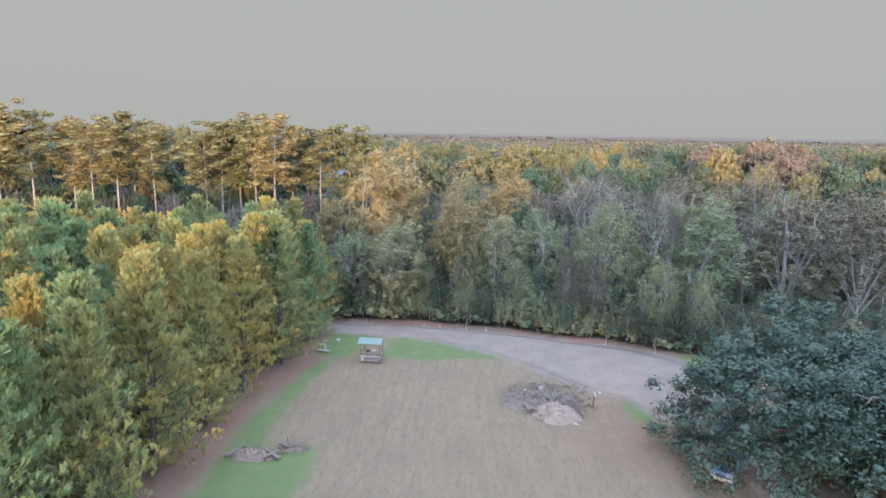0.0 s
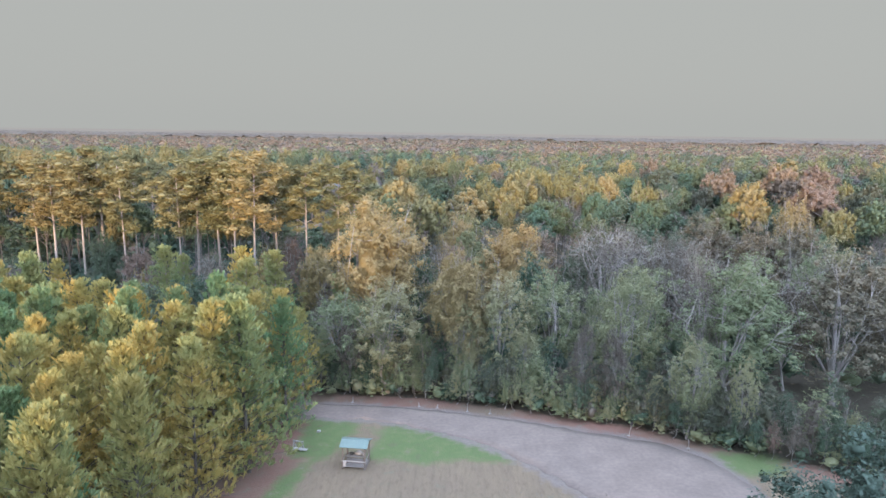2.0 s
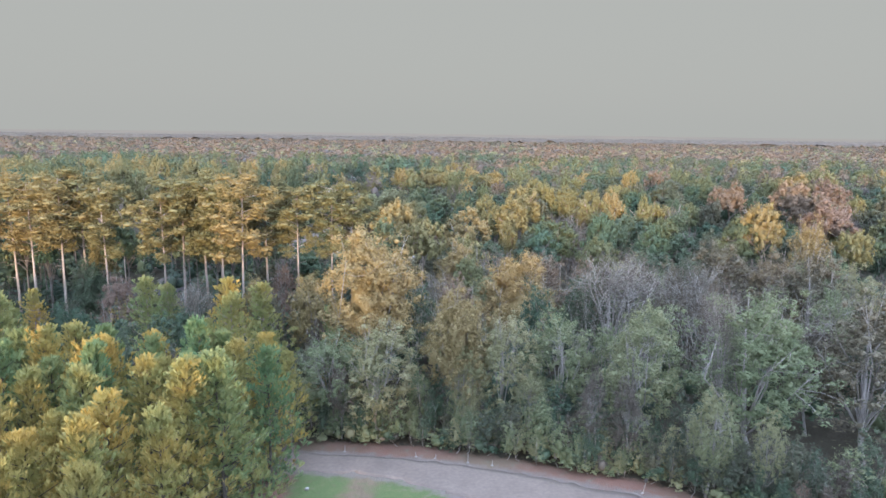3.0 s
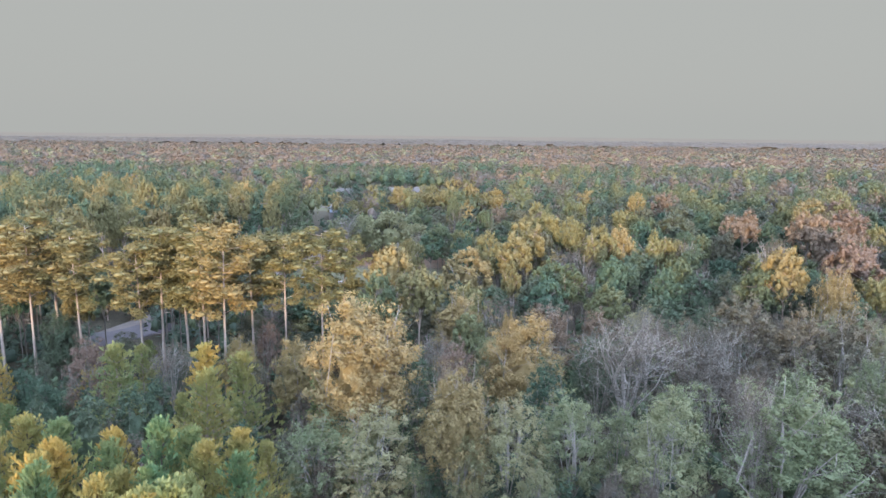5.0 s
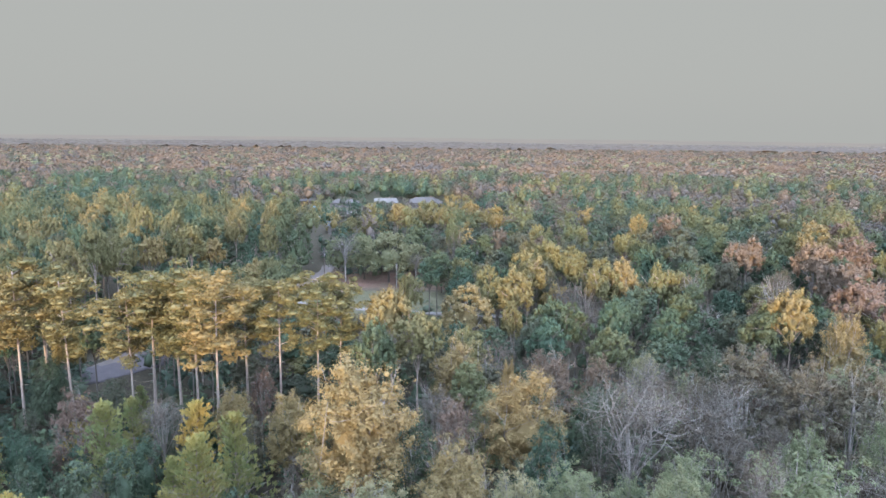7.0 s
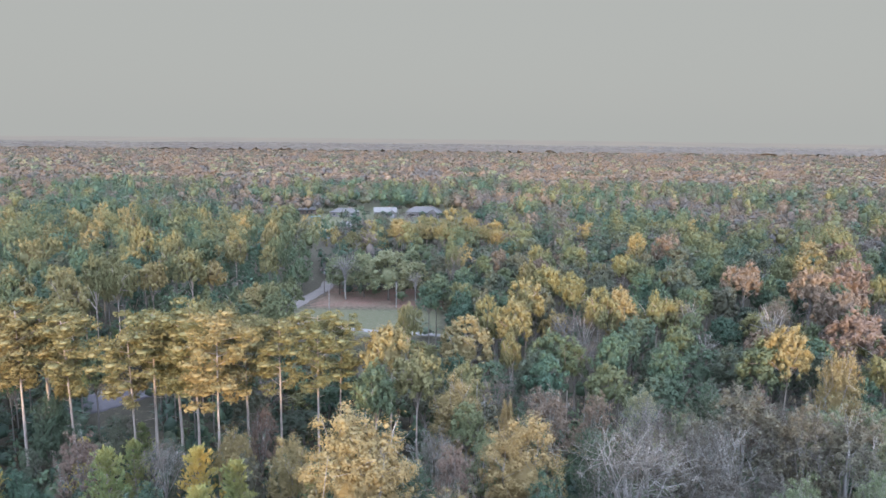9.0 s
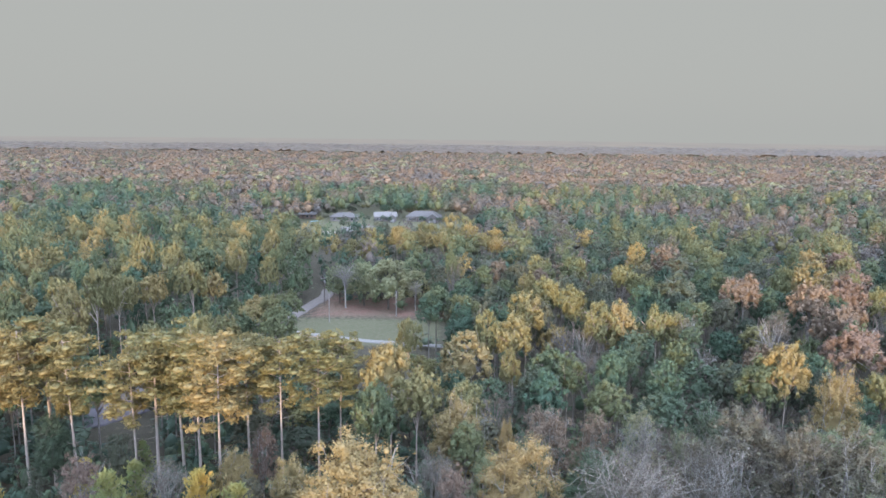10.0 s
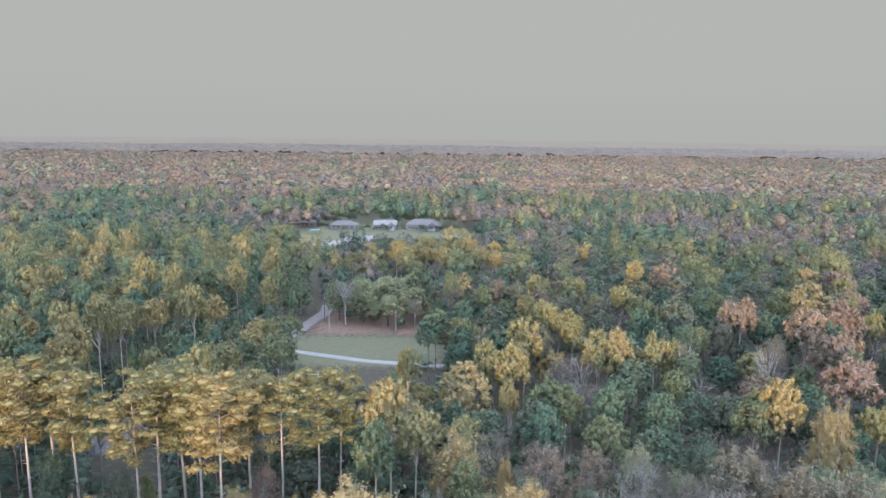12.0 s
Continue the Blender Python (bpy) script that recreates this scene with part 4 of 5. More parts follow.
for x, y in ((-57, 177), (-54, 185), (-51, 193), (-48.5, 200), (-47, 206), (-61, 181), (-57, 191), (-53, 172)):
    tree("pine_tree", UNIT_C, R.randrange(4), x, y, R.uniform(15, 18), R.uniform(0, 6.28), "conifer", "bark_pine", "dark green pine beside the dusty lane", "pines along the lane", R.uniform(0.42, 0.5))
    placed.append((x, y, 5.0))
x, y = scatter(-260, 260, 122, SINGLE_END, 6.9, NP_R)
keep = np.array([free(a, b, 4.8) for a, b in zip(x, y)])
for x_, y_ in zip(x[keep], y[keep]):
    mix_ = LEFT_MIX if x_ < -38 else RIGHT_MIX
    k = R.choices(list(mix_), list(mix_.values()))[0]
    shapes = UNIT_P if k in ("conifer", "tallpine", "midpine") else UNIT_B if k in ("grey", "pale") and R.random() < 0.75 else UNIT_R
    h = float(np.interp(y_, [115, 132, 160, 200], [16.5, 19, 21.5, 23])) * R.uniform(0.68, 1.0) * (1.04 if shapes is UNIT_P else 0.96)
    if y_ < 172 and -0.3 * (y_ - 32) < x_ < 0.02 * (y_ - 32):
        h = min(h, R.uniform(9, 14.5))
    w = R.uniform(6.0, 8.8) * (0.92 if shapes is UNIT_P else 1.0)
    tree("pine_tree" if shapes is UNIT_P else "autumn_tree" if k in ("gold", "rust", "tan") else "bare_tree" if k in ("pale", "grey") else "leafy_tree", shapes, R.randrange(len(shapes)), x_, y_, h, R.uniform(0, 6.28), k, "bark_brown",
         MID_LABEL[k], "trees of the dense wood", w / h)
for y0, y1, gap in ((SINGLE_END, 335, 8.2),):
    MID_R = [dome_crown(np.random.default_rng(i), 640, 0.036, 0.36, fine=1, per=10, clump=0.085, heart=0) for i in range(9)]
    MID_P = [dome_crown(np.random.default_rng(i + 9), 640, 0.034, 0.5, bumps=0.4, billow=0.45, waves=3.0, core=0.42, fine=1, per=10, clump=0.09, heart=0) for i in range(7)]
    x, y = scatter(-260, 260, y0, y1, gap, NP_R)
    keep = np.array([free(a, b, 4.5) for a, b in zip(x, y)])
    x, y = x[keep], y[keep]
    left = x < -38
    woods("mixed_wood", x[left], y[left], 16, 22, 6.5, 9.0, MID_R, MID_P, NP_R, LEFT_MIX, "dense pine wood with golden tops and dark hollows")
    woods("mixed_wood", x[~left], y[~left], 13, 21, 7.5, 10.5, MID_R, MID_P, NP_R, BACK_MIX, "dense mixed autumn wood of green, grey and tan crowns")
x, y = scatter(-260, 260, 122, 335, 9.5, NP_R)
UNDER = [dome_crown(np.random.default_rng(i + 60), 80, 0.085, 0.02, core=0.5, fine=1, per=5, clump=0.1, heart=0) for i in range(5)]
x2, y2 = scatter(-140, -8, 116, 200, 4.6, NP_R)
x3, y3 = scatter(-14, 80, 97, 150, 5.0, NP_R)
x, y = np.r_[x, x2, x3], np.r_[y, y2, y3]
# dark leaf colours deepen the shade in the gaps between crowns
woods("understory", x, y, 3.0, 7.5, 4.0, 6.0, UNDER, UNDER, NP_R, {"oak": 4, "conifer": 3, "grey": 0.3}, "low brush and small trees under the woods")

x, y = scatter(-460, 460, 335, 620, 8.8, NP_R, 0.69)
FAR_R = [dome_crown(np.random.default_rng(i + 20), 190, 0.058, 0.26, core=0.56, deep=0.66, fine=1, per=6, clump=0.1, heart=0) for i in range(9)]
FAR_P = FAR_R
# autumn leaf, with tan and pale weighted up by distance to imitate haze
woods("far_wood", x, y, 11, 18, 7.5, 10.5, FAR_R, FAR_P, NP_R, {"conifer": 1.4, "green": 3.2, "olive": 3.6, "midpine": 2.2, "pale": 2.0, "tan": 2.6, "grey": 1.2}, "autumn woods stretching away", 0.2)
x, y = scatter(-900, 900, 620, 1250, 11.5, NP_R, 0.68)
FARTHER = [dome_crown(np.random.default_rng(i + 40), 44, 0.1, 0.26, core=0.66, deep=0.66, fine=0, per=4, clump=0.1, heart=0) for i in range(7)]
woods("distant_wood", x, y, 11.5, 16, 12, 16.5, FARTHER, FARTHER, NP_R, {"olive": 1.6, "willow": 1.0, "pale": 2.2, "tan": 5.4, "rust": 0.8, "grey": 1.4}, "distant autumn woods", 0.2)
x, y = scatter(-1300, 1300, 1250, 1760, 14.0, NP_R, 0.69)
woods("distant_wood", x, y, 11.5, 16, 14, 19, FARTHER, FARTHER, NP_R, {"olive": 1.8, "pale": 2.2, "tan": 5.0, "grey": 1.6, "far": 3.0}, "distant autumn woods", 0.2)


def far_canopy(rng, y0, y1, gap):
    """The tops of the farthest woods: one rough, unbroken canopy of tree-sized humps."""
    gy = np.arange(y0, y1, gap)
    gx = np.arange(-0.72 * y1, 0.72 * y1, gap)
    X, Y = np.meshgrid(gx, gy)
    X, Y = X + rng.uniform(-0.4, 0.4, X.shape) * gap, Y + rng.uniform(-0.4, 0.4, Y.shape) * gap
    x, y = X.ravel(), Y.ravel()
    swell = np.sin(x / 170 + np.sin(y / 230)) * np.sin(y / 260 + x / 410)
    z = 10.5 + rng.uniform(-6.5, 6.5, len(x)) + swell * 1.5
    nx, ny = len(gx), len(gy)
    i = (np.arange(ny - 1)[:, None] * nx + np.arange(nx - 1)[None]).ravel()
    f = np.concatenate([np.stack([i, i + 1, i + nx + 1], 1), np.stack([i, i + nx + 1, i + nx], 1)])
    f = f[(np.abs(x[f]).min(1) < 0.72 * y[f].max(1))]
    tone = np.clip(0.5 + 0.3 * np.sin(x / 90 + y / 160) + rng.normal(size=len(x)) * 0.2, 0.02, 0.98)
    return np.stack([x, y, z], 1), f, tone


tagged(new("horizon_wood", wood_mesh("horizon_wood", *far_canopy(NP_R, 1680, 2720, 13.0), M["far"])), "hazy autumn woods at the horizon", "trees", kind="stuff")

# small trees and shrubs about the houses' yards
for i in range(94):
    x, y = R.uniform(-74, 4), R.uniform(338, 400) if i < 44 else R.uniform(455, 463)
    if i >= 64:
        x, y = R.uniform(-112, 8), R.uniform(484, 494)
    near_shed = abs(x + 53) < 14 and y < 400 or abs(x + 60) < 18 and y > 380 and y < 402
    k = R.choices(["olive", "green", "pale", "conifer"], [4, 4, 3, 2])[0]
    h = R.uniform(2.5, 5) if near_shed or 400 < y < 480 else R.uniform(5, 10)
    if near_shed or line_distance(np.array(x), np.array(y), LANE) < 4:
        continue
    tree("yard_tree", UNIT_R, R.randrange(9), x, y, h, R.uniform(0, 6.28), k, "bark_grey", {"olive": "small olive-leaved tree in a house yard", "green": "small green tree in a house yard",
         "pale": "small half-bare tan tree in a house yard", "conifer": "small dark evergreen in a house yard"}[k], "yard trees", R.uniform(0.75, 1.1))

# low shrubs that hide the stems along the gravel
x = NP_R.uniform(-17, 62, 230)
y = belt_front(x) + NP_R.uniform(2.7, 6.0, 230)
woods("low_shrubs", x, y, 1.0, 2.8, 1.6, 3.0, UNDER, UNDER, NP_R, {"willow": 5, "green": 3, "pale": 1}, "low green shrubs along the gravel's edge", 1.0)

# unseen wood added behind the field to shade it: lower on one side, taller and nearer on the other
for x0, x1, y0, y1, h0, h1 in ((-170, -44, -150, -44, 5.5, 8.0), (-44, -27, -150, -44, 10.0, 12.5), (-27, 170, -120, -12, 27, 31)):
    x, y = scatter(x0, x1, y0, y1, 8.0, NP_R, 0.0, 400)
    back_me = wood_mesh("back_wood", *stamped(FAR_R, x, y, NP_R.uniform(h0, h1, len(x)), NP_R.uniform(9, 12, len(x)), NP_R), M["green"])
    tagged(new("back_wood", back_me), "tall wood behind the mown field", "trees", kind="stuff")

# the last woods, far past all else: a glowing strip with haze in its colour
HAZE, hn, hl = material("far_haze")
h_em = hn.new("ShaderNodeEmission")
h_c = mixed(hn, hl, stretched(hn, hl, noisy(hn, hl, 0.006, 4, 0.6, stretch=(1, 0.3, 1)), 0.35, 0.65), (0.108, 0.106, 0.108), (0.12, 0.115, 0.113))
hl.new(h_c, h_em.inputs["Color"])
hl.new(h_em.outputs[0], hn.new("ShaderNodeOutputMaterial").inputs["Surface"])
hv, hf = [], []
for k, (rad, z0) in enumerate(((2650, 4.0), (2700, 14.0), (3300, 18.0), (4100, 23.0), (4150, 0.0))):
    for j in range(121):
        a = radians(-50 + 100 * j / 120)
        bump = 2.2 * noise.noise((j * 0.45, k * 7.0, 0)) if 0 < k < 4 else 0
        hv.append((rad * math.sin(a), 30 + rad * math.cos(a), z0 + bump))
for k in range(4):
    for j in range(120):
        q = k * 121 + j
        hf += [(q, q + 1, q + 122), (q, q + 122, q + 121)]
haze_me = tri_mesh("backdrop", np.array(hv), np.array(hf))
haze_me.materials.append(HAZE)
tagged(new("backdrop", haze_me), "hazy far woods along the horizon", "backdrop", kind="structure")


# ---- tools for built things ----
def box_bm(bm, size, at, turn=None, bevel=0.0):
    """Adds a bevelled block to a bmesh."""
    made = bmesh.ops.create_cube(bm, size=1.0)["verts"]
    bmesh.ops.scale(bm, vec=size, verts=made)
    if bevel:
        edges = list({e for v in made for e in v.link_edges})
        made = list({v for f in bmesh.ops.bevel(bm, geom=edges, offset=bevel, segments=1, affect="EDGES")["faces"] for v in f.verts} | {v for v in made if v.is_valid})
    if turn is not None:
        bmesh.ops.rotate(bm, cent=(0, 0, 0), matrix=Euler([radians(a) for a in turn]).to_matrix(), verts=made)
    bmesh.ops.translate(bm, vec=at, verts=made)
    return bm


def block(size, at, turn=None, bevel=0.01):
    return box_bm(bmesh.new(), size, at, turn, bevel)


def rod(points, radii, sides=8):
    return tri_mesh("rod", *tube(points, radii, sides))


def thing(name, label, category, at, turn=0.0, group=""):
    ob = new(name)
    ob.empty_display_size = 0.2
    ob.matrix_basis = pose(*at, 0, 0, turn)
    return tagged(ob, label, category, group)


M["roof_green"] = solid("blue_green_metal_roof", (0.1, 0.155, 0.142), (0.08, 0.128, 0.118), 1.2, 0.5, 0.1)
M["timber_dark"] = solid("weathered_dark_timber", (0.075, 0.06, 0.05), (0.13, 0.105, 0.085), 5, 0.85, bump=0.004, stretch=(1, 1, 0.2))
M["timber_grey"] = solid("grey_timber", (0.22, 0.20, 0.18), (0.15, 0.135, 0.12), 5, 0.85, bump=0.004)
M["white"] = solid("white_paint", (0.32, 0.31, 0.295), (0.24, 0.23, 0.22), 4, 0.6)
M["black"] = solid("black_plastic", (0.02, 0.02, 0.022), (0.035, 0.035, 0.035), 8, 0.5)
M["earth"] = solid("dry_earth", (0.20, 0.158, 0.13), (0.14, 0.11, 0.09), 1.6, 0.95, bump=0.06)
M["brush"] = solid("dead_brush", (0.16, 0.13, 0.104), (0.095, 0.079, 0.065), 2.5, 0.95, bump=0.08)
M["stick"] = solid("dry_stick", (0.15, 0.125, 0.105), (0.09, 0.076, 0.063), 6, 0.9)
M["concrete_tile"] = solid("pale_pipe", (0.23, 0.22, 0.205), (0.165, 0.158, 0.148), 3, 0.8)
M["glass"] = solid("dark_window_glass", (0.03, 0.035, 0.04), (0.05, 0.055, 0.06), 2, 0.08)
M["tyre"] = solid("tyre_rubber", (0.018, 0.018, 0.018), (0.03, 0.03, 0.03), 9, 0.8)
M["rim"] = solid("alloy_rim", (0.55, 0.55, 0.56), (0.42, 0.42, 0.43), 6, 0.35, 0.9)
M["car_paint"] = solid("pale_blue_car_paint", (0.08, 0.125, 0.19), (0.07, 0.11, 0.165), 2, 0.3)
M["lamp_glass"] = solid("clear_lamp_glass", (0.33, 0.34, 0.36), (0.26, 0.27, 0.29), 9, 0.2)
M["straw"] = solid("dry_straw", (0.36, 0.29, 0.20), (0.24, 0.19, 0.125), 3, 0.95)


# ---- the field shelter with its table ----
def field_shelter(at, turn):
    ob = thing("field_shelter", "small open shelter with blue-green metal roof on dark posts", "shelter", at, turn)
    W, D = 2.15, 1.7
    for sx in (-1, 1):
        for sy in (-1, 1):
            part("post", block((0.11, 0.11, 2.15 if sy < 0 else 2.3), (sx * W / 2, sy * D / 2, 1.1 if sy < 0 else 1.17), None, 0.012), M["timber_dark"], ob)
    for sx in (-1, 1):
        part("skid", block((0.14, D + 0.5, 0.12), (sx * W / 2, 0, 0.1), None, 0.015), M["timber_dark"], ob)
    for sy in (-1, 1):
        part("eave_beam", block((W + 0.3, 0.07, 0.14), (0, sy * D / 2, 2.13), None, 0.01), M["timber_dark"], ob)
    for sy in (-1, 1):
        bm = bmesh.new()
        box_bm(bm, (W + 0.55, 1.2, 0.035), (0, 0, 0))
        for k in range(8):
            box_bm(bm, (0.045, 1.2, 0.04), (-(W + 0.5) / 2 + k * (W + 0.5) / 7, 0, 0.03))
        bmesh.ops.rotate(bm, cent=(0, 0, 0), matrix=Euler((radians(-20 * sy), 0, 0)).to_matrix(), verts=bm.verts)
        bmesh.ops.translate(bm, vec=(0, sy * 0.565, 2.43), verts=bm.verts)
        part("roof_panel", bm, M["roof_green"], ob, "ribbed blue-green metal sheet")
    part("ridge_cap", block((W + 0.6, 0.2, 0.05), (0, 0, 2.65), None, 0.015), M["roof_green"], ob)
    for sx in (-1, 1):
        bm = bmesh.new()
        vs = [bm.verts.new(c) for c in ((sx * (W / 2 + 0.12), -D / 2, 2.18), (sx * (W / 2 + 0.12), D / 2, 2.18), (sx * (W / 2 + 0.12), 0, 2.58))]
        ex = bmesh.ops.extrude_face_region(bm, geom=[bm.faces.new(vs)])["geom"]
        bmesh.ops.translate(bm, vec=(-sx * 0.04, 0, 0), verts=[g for g in ex if isinstance(g, bmesh.types.BMVert)])
        part("gable_board", bm, M["timber_dark"], ob)
    for z in (0.78,):
        part("front_rail", block((W + 0.1, 0.05, 0.10), (0, -D / 2 - 0.06, z), None, 0.01), M["white"], ob, "white painted rail")
    for sx in (-1, 1):
        part("side_rail", block((0.05, D, 0.1), (sx * W / 2, 0, 0.78), None, 0.01), M["timber_grey"], ob)
    part("deck", block((W - 0.1, D, 0.06), (0, 0, 0.19), None, 0.01), M["timber_grey"], ob)
    part("brace_panel", block((0.28, 0.05, 0.5), (-W / 2 + 0.2, -D / 2 - 0.05, 0.45), None, 0.01), M["white"], ob, "white board below the rail")
    return ob


def work_table(at, turn):
    ob = thing("work_table", "plain grey wooden table under the shelter roof", "table", at, turn)
    for k in range(4):
        part("board", block((1.75, 0.2, 0.035), (0, -0.33 + k * 0.22, 0.74), None, 0.006), M["timber_grey"], ob)
    for sx in (-1, 1):
        for sy in (-1, 1):
            part("leg", block((0.07, 0.07, 0.72), (sx * 0.78, sy * 0.33, 0.36), None, 0.006), M["timber_dark"], ob)
    return ob


def sack(at, size, mat, label, turn=0):
    bm = bmesh.new()
    bmesh.ops.create_icosphere(bm, subdivisions=2, radius=0.5)
    for v in bm.verts:
        q = noise.noise(v.co * 2.3 + Vector(at)) * 0.12
        v.co = Vector((v.co.x * size[0], v.co.y * size[1], max(-0.36, v.co.z) * size[2])) * (1 + q)
    me = bpy.data.meshes.new("sack")
    bm.to_mesh(me)
    bm.free()
    me.materials.append(mat)
    ob = new("sack", me)
    ob.matrix_basis = pose(at[0], at[1], at[2] + 0.36 * size[2], 0, 0, turn)
    return tagged(ob, label, "sack")


SH = (-8.35, 74.6)
field_shelter((SH[0], SH[1], -0.03), -6)
work_table((SH[0], SH[1] + 0.1, 0.19), -6)
sack((SH[0] - 0.45, SH[1] + 0.1, 0.945), (0.5, 0.4, 0.35), M["black"], "dark full sack on the shelter table")
sack((SH[0] + 0.25, SH[1] + 0.15, 0.945), (0.75, 0.5, 0.45), M["white"], "white full sack on the shelter table", 15)
sack((SH[0] + 0.7, SH[1] + 0.05, 0.945), (0.4, 0.4, 0.3), M["timber_grey"], "grey slack sack on the shelter table", 40)


def sawhorse(at, turn):
    ob = thing("sawhorse", "white wooden sawhorse on the red dirt", "sawhorse", at, turn)
    part("top_rail", block((1.15, 0.12, 0.1), (0, 0, 0.85), None, 0.01), M["white"], ob)
    for sx in (-1, 1):
        for sy in (-1, 1):
            part("leg", block((0.08, 0.06, 0.9), (sx * 0.45, sy * 0.17, 0.42), (sy * 20, 0, 0), 0.006), M["white"], ob)
    part("shelf", block((1.5, 0.4, 0.06), (0.35, -0.25, 0.2), None, 0.01), M["white"], ob)
    return ob


sawhorse((-14.6, 77.6, -0.02), -15)
sack((-13.3, 81.6, -0.02), (0.45, 0.35, 0.35), M["white"], "small white bag on bare red dirt")


def marker_post(at, lean, height, cap):
    ob = thing("marker_post", "white-footed roadside post before the trees", "post", at, 0, "posts along the gravel")
    part("stake", rod([(0, 0, -0.1), (lean * 0.5, 0, height * 0.5), (lean, 0, height)], [0.05, 0.045, 0.04]), M["timber_grey"], ob)
    bm = bmesh.new()
    bmesh.ops.create_icosphere(bm, subdivisions=2, radius=0.15)
    for v in bm.verts:
        v.co = Vector((v.co.x * 1.1, v.co.y, max(-0.1, v.co.z) * 0.7)) * (1 + 0.25 * noise.noise(v.co * 4 + Vector(at)))
    part("foot_stone", bm, M["concrete_tile"], ob, "rough whitish stone")
    if cap:
        part("cap", block((0.26, 0.22, 0.4), (lean, 0, height + 0.15), (0, 20, 0), 0.03), M["black"], ob, "dark box on top")
    return ob


for x, dy, lean, hh, cap in ((-10.9, 1.0, 0.05, 0.7, 0), (-3.0, 0.7, -0.05, 0.5, 0), (-0.9, 0.9, 0.1, 0.45, 0), (2.6, 0.9, 0.03, 1.0, 0), (5.2, 1.0, 0.0, 0.6, 0), (19.7, 0.7, 0.25, 1.2, 1), (25.1, 1.0, 0.0, 1.0, 0)):
    marker_post((x, float(belt_front(x)) + dy, -0.05), lean, hh, cap)


def tap_post(at):
    ob = thing("tap_post", "brown timber post with two white fittings", "post", at, 0)
    part("post", block((0.16, 0.16, 1.35), (0, 0, 0.65), (0, 3, 0), 0.015), M["timber_dark"], ob)
    part("white_box", block((0.2, 0.16, 0.32), (0.08, -0.1, 1.35), None, 0.02), M["white"], ob, "white plastic box")
    part("white_cap", block((0.26, 0.2, 0.22), (0.52, -0.05, 1.5), None, 0.03), M["white"], ob, "white plastic cap")
    part("bracket", rod([(0, 0, 1.2), (0.5, -0.04, 1.4)], [0.03, 0.03], 5), M["timber_dark"], ob)
    return ob


tap_post((14.3, 62.2, -0.05))


# ---- heaps of earth and brush ----
def heap_mesh(rx, ry, h, seed, rough, n=40):
    v, f = [], []
    for i in range(n + 1):
        r = (i / n) ** 0.8
        for j in range(n):
            a = j * 2 * math.pi / n
            k = 1 + 0.28 * noise.noise((math.cos(a) * 1.3, math.sin(a) * 1.3, seed))
            px, py = math.cos(a) * r * rx * k, math.sin(a) * r * ry * k
            z = h * max(0.0, 1 - r * r) ** 1.2 * (1 + 0.5 * noise.noise((px * 0.6, py * 0.6, seed)))
            z += rough * (noise.noise((px * 1.9, py * 1.9, seed + 4)) + 0.6 * noise.noise((px * 4.5, py * 4.5, seed + 8))) * (1 - r)
            v.append((px, py, z - 0.12 * r))
    for i in range(n):
        for j in range(n):
            q, w = i * n + j, i * n + (j + 1) % n
            f += [(q, w, w + n), (q, w + n, q + n)]
    return np.array(v), np.array(f)[:, ::-1]


def brush_heap(name, label, at, rx, ry, h, mat, sticks, logs, seed, rough=0.35):
    ob = thing(name, label, "heap", at)
    part("soil_body", tri_mesh("soil_body", *heap_mesh(rx, ry, h, seed, rough)), mat, ob)
    rg = np.random.default_rng(int(seed))
    tubes = []
    for i in range(sticks):
        a, r = rg.uniform(0, 6.28), rg.uniform(0, 0.95) ** 0.6
        p = np.array([math.cos(a) * r * rx, math.sin(a) * r * ry, h * (1 - r * r) * 0.9 + 0.05])
        d = unit(rg.normal(size=3) * [1, 1, 0.35]) * rg.uniform(0.4, 1.5)
        tubes.append(tube([p - d, p + rg.normal(size=3) * 0.1, p + d + [0, 0, rg.uniform(0, 0.4)]], [0.022, 0.018, 0.008], 3))
    if tubes:
        part("stick_tangle", tri_mesh("stick_tangle", *joined(tubes)), M["stick"], ob, "tangle of dry sticks")
    for i in range(logs):
        a = rg.uniform(0, 6.28)
        p = np.array([math.cos(a) * rx * 0.75, math.sin(a) * ry * 0.75, 0.22 + h * 0.3])
        d = unit(np.array([rg.normal(), rg.normal(), 0.1])) * rg.uniform(0.6, 1.5)
        part("log", rod([p - d, p, p + d], [0.13, 0.12, 0.1], 8), M["stick"], ob)
    return ob


brush_heap("brush_heap", "wide grey heap of dead brush on the mown field", (9.3, 63.6, -0.03), 4.2, 3.8, 0.6, M["brush"], 260, 3, 3.0, 0.6)
brush_heap("earth_mound", "tan earth mound before a brush heap", (10.6, 60.2, -0.03), 2.4, 2.2, 1.05, M["earth"], 40, 0, 7.0, 0.4)
brush_heap("debris_heap", "low tan heap of earth and debris on grass", (-14.9, 50.7, -0.03), 2.2, 0.85, 0.8, M["earth"], 40, 3, 11.0, 0.45)
brush_heap("branch_heap", "narrow trail of dry branches on grass", (-12.0, 51.9, -0.03), 1.3, 0.45, 0.35, M["earth"], 40, 1, 17.0, 0.2)
pole_ob = new("fallen_pole", rod([(12.1, 63.2, 0.9), (12.7, 61.2, 0.5), (13.1, 59.2, 0.1)], [0.07, 0.075, 0.06], 8))
pole_ob.data.materials.append(M["timber_dark"])
tagged(pole_ob, "dark fallen pole leaning on the brush heap", "pole")
